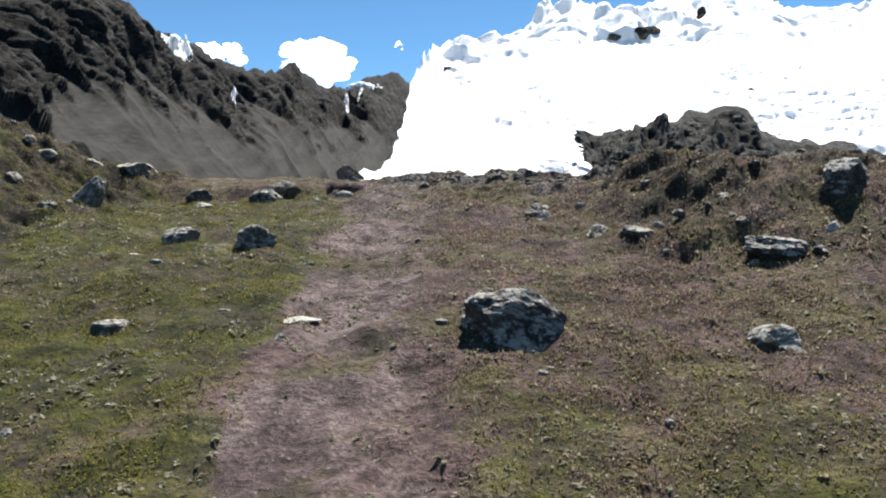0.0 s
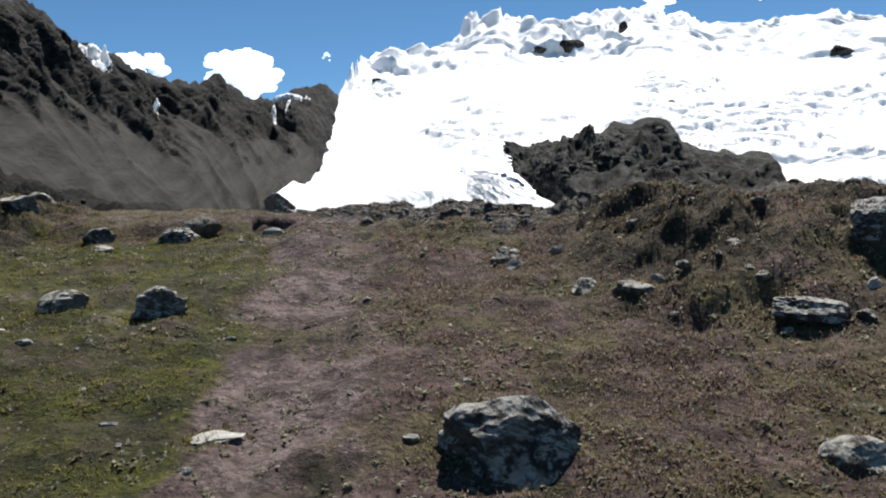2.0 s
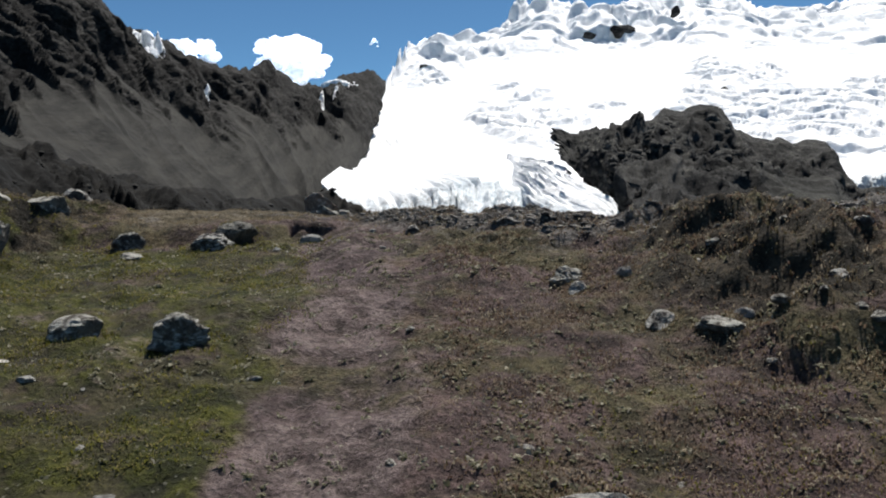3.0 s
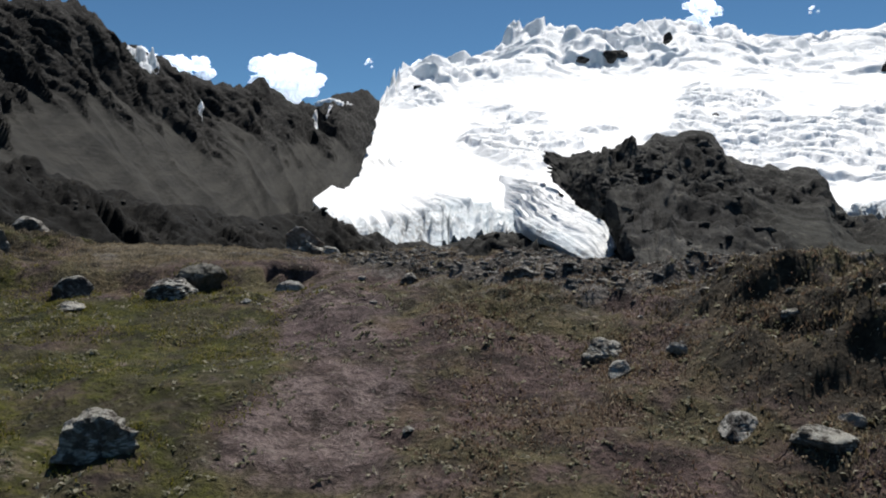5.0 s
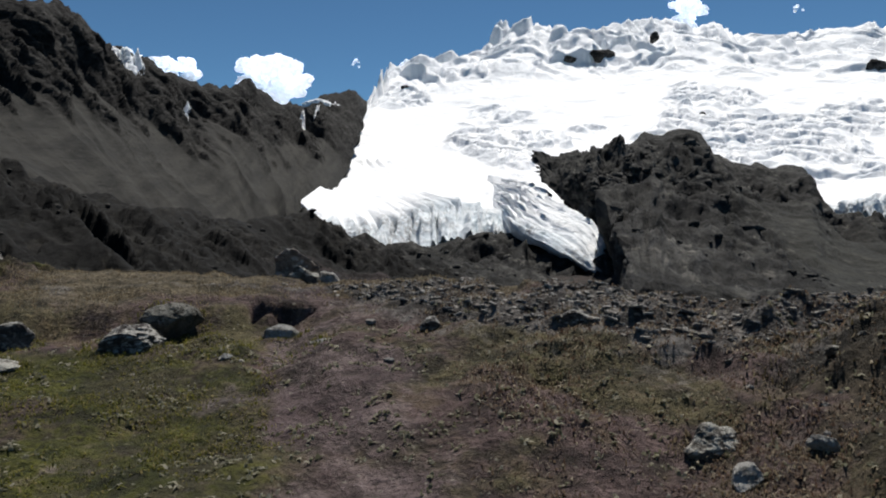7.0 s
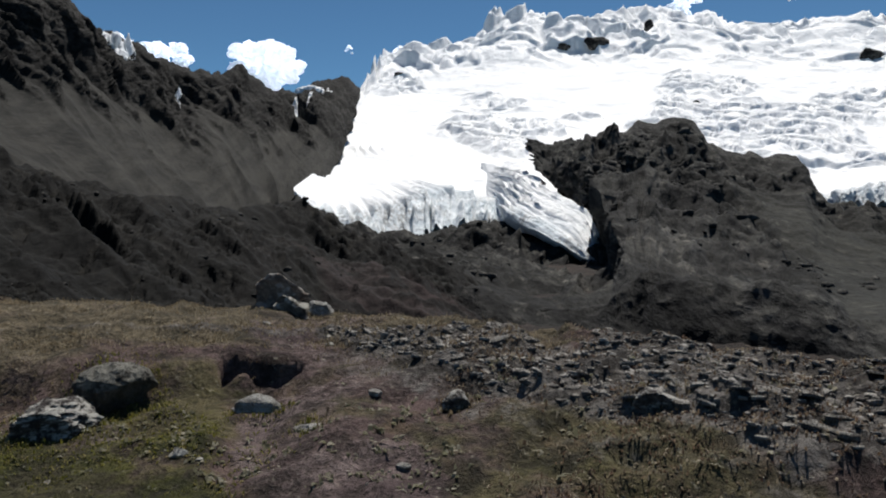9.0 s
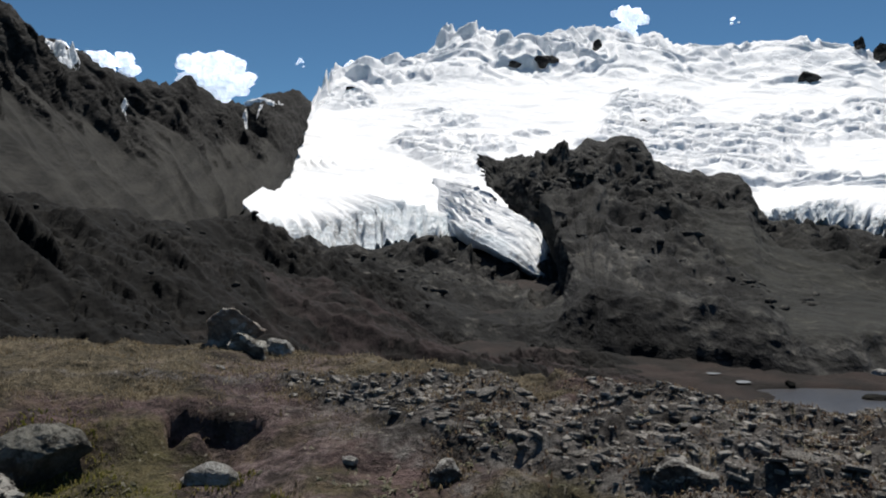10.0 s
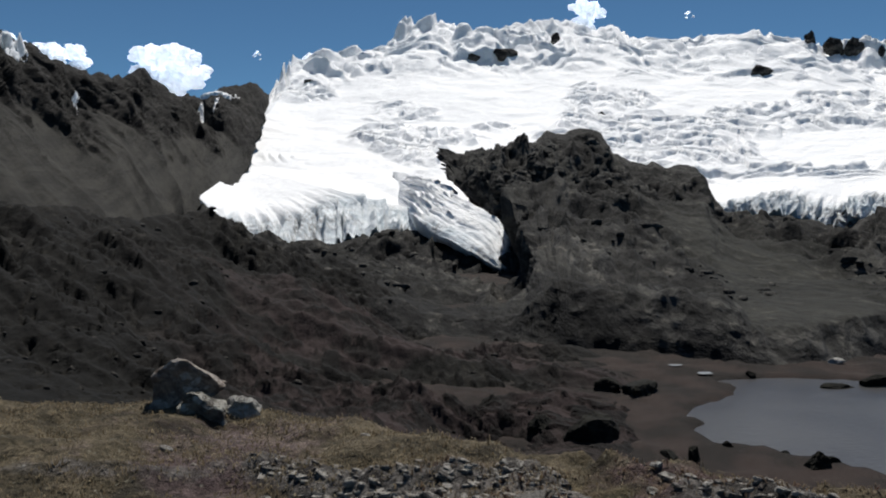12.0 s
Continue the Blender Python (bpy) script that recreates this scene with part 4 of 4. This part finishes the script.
for i in range(40):
    x, y = rnd.uniform(-3.6, 2.2), rnd.uniform(2.6, 11.5)
    s = rnd.uniform(0.025, 0.08)
    stone(x, y, (s * 1.4, s, s * 0.6), 220 + i, "little pale stone lying in the grass", rnd.choice((PALE_STONE, STONE)), rnd.uniform(0, 180), 0.3, (0, 0), "pebble", 2, 7, 0.12, 0.6, "pebbles in the grass")

# pale flat slab lying on the trail
stone(-0.93, 4.5, (0.27, 0.13, 0.035), 61, "thin white flat slab lying on the trail", WHITE_STONE, 8, 0.2, (6, 0), "flat_stone", 4, 9, 0.05, 0.7)
stone(-2.6, 6.0, (0.12, 0.06, 0.03), 62, "thin white flat stone lying in the grass", WHITE_STONE, 0, 0.2, (0, 0), "flat_stone", 3)
stone(-2.3, 5.7, (0.12, 0.08, 0.05), 63, "small pale stone lying in the grass", PALE_STONE, 0, 0.3, (0, 0), "flat_stone", 3)
stone(-1.0, 4.15, (0.06, 0.05, 0.04), 64, "little pale stone on the trail", PALE_STONE, 0, 0.2, (0, 0), "pebble", 3)

# ---- layered bedrock outcrop along the crest ----
outcrop = new("rock_outcrop")
outcrop.location = (1.0, 9.4, float(land(np.array([1.0]), np.array([9.4]))[0]))
tagged(outcrop, "layered grey bedrock slabs breaking through the crest", "rock outcrop")


def plate_mesh(seed):
    """A broken sheet of layered rock with a ragged outline, one unit across."""
    r = random.Random(seed)
    bm = bmesh.new()
    k = r.randint(6, 9)
    ring = [(0.5 * r.uniform(0.65, 1.05) * math.cos(2 * math.pi * (i + r.uniform(-0.25, 0.25)) / k), 0.5 * r.uniform(0.65, 1.05) * math.sin(2 * math.pi * (i + r.uniform(-0.25, 0.25)) / k)) for i in range(k)]
    low = [bm.verts.new((x * 1.04, y * 1.04, -0.5)) for x, y in ring]
    mid = [bm.verts.new((x, y, 0.30 + r.uniform(-0.12, 0.08))) for x, y in ring]
    top = [bm.verts.new((x * 0.86 + r.uniform(-0.03, 0.03), y * 0.82, 0.5 + r.uniform(-0.16, 0.1))) for x, y in ring]
    peak = bm.verts.new((r.uniform(-0.1, 0.1), r.uniform(-0.1, 0.1), 0.55))
    for i in range(k):
        j = (i + 1) % k
        bm.faces.new((low[i], low[j], mid[j], mid[i]))
        bm.faces.new((mid[i], mid[j], top[j], top[i]))
        bm.faces.new((top[i], top[j], peak))
    me = bpy.data.meshes.new("slab")
    bm.to_mesh(me)
    bm.free()
    me.materials.append(SLAB_STONE)
    return me


def outcrop_spots(n, seed):
    """Places on the broken strip, thick in bands."""
    r = random.Random(seed)
    out = []
    while len(out) < n:
        x, y = r.uniform(-1.1, 4.6), r.uniform(7.7, 10.8)
        here = float(outcrop_mask(np.array([x]), np.array([y]))[0])
        if r.random() > here or (here < 0.9 and r.random() < 0.5):
            continue
        a = r.uniform(0.03, 0.085) * (1.0 if r.random() < 0.88 else 1.8)
        z = float(land(np.array([x]), np.array([y]))[0])
        out.append(pose(x, y, z + r.uniform(-0.022, 0.006), r.gauss(-4, 10), r.gauss(6, 10), r.gauss(-14, 38)) @ Matrix.Diagonal((a * r.uniform(1.1, 2.2), a * r.uniform(0.7, 1.2), 0.010 + a * r.uniform(0.06, 0.18), 1)))
    return out


SLABS = [plate_mesh(300 + i) for i in range(24)]
home = Matrix.Translation(-outcrop.location)
for i, m in enumerate(outcrop_spots(300, 9)):
    ob = new("slab", SLABS[i % 24])
    ob.matrix_basis = home @ m
    ob.parent = outcrop
vs, fs, base = [], [], 0
for i, m in enumerate(outcrop_spots(5200, 19)):
    me = SLABS[i % 24]
    me.calc_loop_triangles()
    m = home @ m @ Matrix.Diagonal((0.55, 0.6, 0.8, 1))
    vs.extend((m @ v.co)[:] for v in me.vertices)
    fs.extend([base + k for k in t.vertices] for t in me.loop_triangles)
    base += len(me.vertices)
rubble_ob = new("broken_rock", raw_mesh("broken_rock", np.array(vs), np.array(fs), SLAB_STONE))
rubble_ob.parent = outcrop
tagged(rubble_ob, "small broken plates of grey rock", kind="stuff")

# ---- plants ----
def blades(name, spots, height, width, per, seed, material, label, lean=1.8, reach=0.035):
    """Tufts of thin blades on the ground, in one mesh."""
    r = np.random.RandomState(seed)
    x, y = np.repeat(spots[:, 0], per), np.repeat(spots[:, 1], per)
    n = len(x)
    x, y = x + r.normal(0, reach, n), y + r.normal(0, reach, n)
    z = land(x, y) - 0.004
    h = height * r.uniform(0.5, 1.3, n) * np.repeat(r.uniform(0.6, 1.3, len(spots)), per)
    turn, fall = r.uniform(0, 2 * np.pi, n), r.uniform(0, lean, n)
    w = width * r.uniform(0.6, 1.4, n)
    side = np.stack([-np.sin(turn), np.cos(turn), np.zeros(n)], -1) * w[:, None]
    foot = np.stack([x, y, z], -1)
    out = np.stack([np.cos(turn), np.sin(turn), np.zeros(n)], -1) * (fall * h)[:, None]
    mid = foot + out * 0.35 + np.array([0, 0, 1]) * (0.6 * h)[:, None]
    tip = foot + out + np.array([0, 0, 1]) * (h * (1 - 0.35 * fall))[:, None]
    V = np.stack([foot - side, foot + side, mid + side * 0.7, mid - side * 0.7, tip], 1).reshape(-1, 3)
    b = np.arange(n)[:, None] * 5
    F = np.concatenate([b + np.array([0, 1, 2]), b + np.array([0, 2, 3]), b + np.array([3, 2, 4])])
    ob = new(name, raw_mesh(name, V, F, material))
    return tagged(ob, label, "grass", kind="stuff")


def spots(n, x0, x1, y0, y1, seed, keep):
    r = np.random.RandomState(seed)
    x, y = r.uniform(x0, x1, n), r.uniform(y0, y1, n)
    k = r.uniform(0, 1, n) < keep(x, y)
    return np.stack([x[k], y[k]], -1)


GREEN_BLADES = make_blades("green_blades", (0.07, 0.074, 0.016), (0.165, 0.155, 0.03), (0.27, 0.22, 0.10))
HEATH_BLADES = make_blades("heath_blades", (0.085, 0.052, 0.04), (0.165, 0.115, 0.075), (0.34, 0.29, 0.21))
TAN_BLADES = make_blades("tan_blades", (0.098, 0.075, 0.043), (0.205, 0.158, 0.098), (0.312, 0.264, 0.178))


def clump(x, y, f, seed):
    return 0.5 + 0.5 * np.clip(1.6 * fbm(x * f, y * f, 0, 3, seed), -1, 1)


def left_turf(x, y):
    o = trail_off(x, y)
    return step(-0.3, -0.8, o) * step(10.4, 9.2, y) * step(0.3, 0.7, clump(x, y, 2.2, 90)) + 0.35 * step(0.4, 0.8, o) * step(6, 4, y)


def heath(x, y):
    o = trail_off(x, y)
    return step(0.3, 0.8, o) * (0.2 + 0.8 * step(0.35, 0.75, clump(x, y, 2.6, 92))) * step(10.6, 9.6, y)


def dry_grass(x, y):
    return step(9.3, 10.4, y + 0.2 * vnoise(x, y)) * (0.1 + 0.9 * step(0.3, 0.7, clump(x, y, 2.2, 94)))


blades("green_grass", spots(30000, -6.5, 2.5, 2.2, 10.2, 1, left_turf), 0.022, 0.0042, 6, 1, GREEN_BLADES, "short yellow-green grass tufts beside the trail")
blades("heath_grass", spots(30000, -0.6, 6.0, 2.2, 10.4, 2, heath), 0.026, 0.0042, 6, 2, HEATH_BLADES, "reddish brown heath tufts and dry stems")
blades("dry_grass", spots(20000, -6.5, 6.0, 9.2, 13.6, 3, dry_grass), 0.032, 0.003, 6, 3, TAN_BLADES, "tan dry grass along the crest")


def bank_scrub(x, y):
    bank = step(1.0, 1.7, x) * step(5.0, 6.0, y) * step(8.4, 7.6, y) + step(-3.5, -4.2, x) * step(4, 5.5, y) * step(12.5, 11, y)
    return bank * step(0.40, 0.62, clump(x, y, 2.4, 196))


SCRUB_LEAVES = make_blades("scrub_leaves", (0.036, 0.031, 0.017), (0.082, 0.066, 0.037), (0.20, 0.165, 0.11))
blades("bank_scrub", spots(13000, -7.0, 5.5, 4.0, 12.5, 8, bank_scrub), 0.036, 0.005, 7, 8, SCRUB_LEAVES, "dark low scrub cushions on the rubbly banks", 1.2, 0.03)

PALE_LEAVES = make_blades("pale_leaves", (0.12, 0.115, 0.07), (0.21, 0.20, 0.13), (0.38, 0.35, 0.27))
blades("leafy_plants", spots(8000, -4.5, 4.5, 2.2, 9.5, 6, lambda x, y: 0.15 + 0.85 * step(0.5, 0.8, clump(x, y, 1.7, 99))), 0.024, 0.010, 5, 6, PALE_LEAVES, "small pale leafy rosettes scattered in the turf", 1.9, 0.014)

# longer grass grown up round the stones
ring_spots = []
rr = np.random.RandomState(77)
for x, y, a, b, turn in RINGS:
    k = int(60 * (a + b) / 0.3)
    t = rr.uniform(0, 2 * np.pi, k)
    g = rr.uniform(0.88, 1.22, k)
    px, py = a * g * np.cos(t), b * g * np.sin(t)
    ring_spots.append(np.stack([x + px * np.cos(turn) - py * np.sin(turn), y + px * np.sin(turn) + py * np.cos(turn)], -1))
ring_spots = np.concatenate(ring_spots)
green_side = ring_spots[:, 0] < -0.9
blades("grass_at_stones", ring_spots[green_side], 0.03, 0.004, 4, 31, GREEN_BLADES, "longer green grass round the stones", 0.9, 0.02)
blades("heath_at_stones", ring_spots[~green_side], 0.028, 0.004, 4, 32, TAN_BLADES, "longer dry grass round the stones", 0.9, 0.02)


# ---- snow left on the ridge, and rock showing through the ice ----
def patch_on(sheet, u0, u1, v0, v1, lift, seed, name, material, label, category, thick=3.0):
    """A ragged blanket laid on part of a slope: rounded, thick in the middle, its rim below the surface."""
    m, n = sheet.shape[:2]
    r0, r1, c0, c1 = int(v0 * (m - 1)), int(v1 * (m - 1)), int(u0 * (n - 1)), int(u1 * (n - 1))
    rr, cc = np.meshgrid(np.linspace(r0, r1, 40), np.linspace(c0, c1, 40), indexing="ij")
    fr, fc = np.clip(np.floor(rr).astype(int), 0, m - 2), np.clip(np.floor(cc).astype(int), 0, n - 2)
    a, b = (rr - fr)[..., None], (cc - fc)[..., None]
    P = sheet[fr, fc] * (1 - a) * (1 - b) + sheet[fr + 1, fc] * a * (1 - b) + sheet[fr, fc + 1] * (1 - a) * b + sheet[fr + 1, fc + 1] * a * b
    x, y = np.meshgrid(np.linspace(-1, 1, 40), np.linspace(-1, 1, 40))
    shape = 1 - np.hypot(x, y) + 0.5 * fbm(x * 1.8 + seed, y * 1.8, 0, 4, seed, 0.55)
    depth = np.clip(shape * lift, -thick * 2, lift)
    towards = np.array([0.15, -0.8, 0.58])
    P = P + depth[..., None] * towards
    return tagged(new(name, grid_mesh(name, P, material, bare=np.zeros(P.shape[:2]))), label, category, kind="structure")


SNOW_WORDS = "old white snow patch on the rock ridge"
patch_on(WALL, 0.238, 0.264, 0.84, 0.97, 12, 3, "snow_patch", SNOW, SNOW_WORDS, "snow")
patch_on(WALL, 0.213, 0.228, 0.93, 0.995, 5, 5, "snow_patch", SNOW, "thin white snow strip along the ridge crest", "snow")
patch_on(WALL, 0.228, 0.242, 0.93, 0.99, 4, 8, "snow_patch", SNOW, SNOW_WORDS, "snow")
patch_on(WALL, 0.484, 0.496, 0.76, 0.92, 5, 9, "snow_patch", SNOW, "narrow white snow gully below the saddle", "snow")
patch_on(WALL, 0.512, 0.520, 0.78, 0.90, 4, 11, "snow_patch", SNOW, SNOW_WORDS, "snow")
patch_on(WALL, 0.315, 0.322, 0.72, 0.88, 3, 12, "snow_patch", SNOW, SNOW_WORDS, "snow")


def snow_heap(x, y, z, size, seed, label):
    ob = new("snow_patch", stone_mesh("snow_patch", size, seed, SNOW, 4, 6, 0.3, 0.7))
    ob.matrix_basis = pose(x, y, z, 28, -8, 0)
    return tagged(ob, label, "snow", kind="structure")


snow_heap(-84, 846, 128, (44, 44, 20), 420, "white snow cap in the saddle below the peak")


def ice_rock(x, y, z, size, seed):
    ob = new("bare_rock", stone_mesh("bare_rock", size, seed, CRAG_ROCK, 4, 9, 0.25, 0.5))
    ob.location = (x, y - 8, z + 3)
    return tagged(ob, "dark bare rock showing through the glacier's headwall", "rock", group="rocks in the ice", kind="structure")


ice_rock(331, 1267, 270, (46, 24, 30), 401)
ice_rock(280, 1273, 269, (26, 16, 14), 402)
ice_rock(446, 1362, 322, (20, 16, 30), 403)
ice_rock(681, 1092, 224, (44, 24, 24), 404)
ice_rock(869, 1252, 313, (24, 20, 34), 405)
ice_rock(890, 1216, 294, (44, 26, 40), 406)
ice_rock(920, 1196, 290, (48, 26, 40), 407)
ice_rock(957, 1170, 276, (36, 20, 44), 408)
ice_rock(360, 918, 126, (18, 12, 14), 409)
ice_rock(9, 1199, 208, (20, 12, 9), 410)

# ---- the lake's surroundings ----
for i, (x, y, size, words) in enumerate((
        (32.8, 69.6, (1.5, 1.3, 2.4), "dark upright boulder on the lake's shore"),
        (42.0, 66.0, (2.8, 2.2, 2.6), "dark domed boulder at the lake's edge"),
        (25.6, 76.0, (7.5, 4.0, 5.2), "large dark overgrown boulder above the lake"),
        (21.6, 78.0, (3.6, 3.0, 3.6), "dark rock above the lake"),
        (39.0, 94.6, (7.5, 5.0, 3.8), "dark overgrown boulder in the meadow"),
        (35.6, 96.6, (4.6, 3.4, 2.6), "dark boulder in the meadow"),
        (30.9, 70.6, (2.6, 1.5, 1.2), "low dark rock on the lake's shore"),
        (37.7, 72.6, (1.2, 0.9, 0.8), "low dark rock on the lake's shore"),
        (42.2, 70.7, (1.0, 0.8, 0.9), "low dark rock on the lake's shore"),
        (44.6, 67.4, (1.6, 1.2, 0.9), "low dark rock on the lake's shore"),
        (58.5, 102.6, (1.4, 1.1, 1.2), "small dark rock on the far shore"),
        (66.0, 95.0, (5.2, 2.4, 1.3), "low dark spit of rock in the lake"),
        (71.5, 95.5, (4.5, 3.0, 2.6), "dark mound at the lake's far edge"),
        (75.0, 107.6, (3.4, 2.0, 1.5), "pale boulder in the meadow behind the lake"))):
    up = float(land(np.array([x]), np.array([y]))[0])
    stone(x, y, size, 430 + i, words, PALE_STONE if "pale" in words else MOUND, 15 * i, 0.2, (0, 0), "boulder", 4, 9, 0.14, 0.6, "boulders round the lake", max(up, -18.2))


def pool(x, y, wide, deep):
    a = np.linspace(0, 2 * np.pi, 29)[:-1]
    r = 1 + 0.25 * vnoise(np.cos(a) * 1.5 + x, np.sin(a) * 1.5, 0, 3)
    z = float(land(np.array([x]), np.array([y]))[0]) + 0.25
    rim = np.stack([x + wide * r * np.cos(a), y + deep * r * np.sin(a), np.full(28, z)], -1)
    V = np.concatenate([rim, [[x, y, z]]])
    F = np.array([[i, (i + 1) % 28, 28] for i in range(28)])
    return tagged(new("pool", raw_mesh("pool", V, F, POOL_WATER)), "tiny bright pool in the meadow beyond the lake", "water", kind="structure")


POOL_WATER = Nodes("pool_water", 0.05)
POOL_WATER = POOL_WATER.done((0.3, 0.32, 0.34, 1.0))
pool(52.5, 103.9, 1.2, 0.9)
pool(50.5, 108.6, 1.0, 0.6)
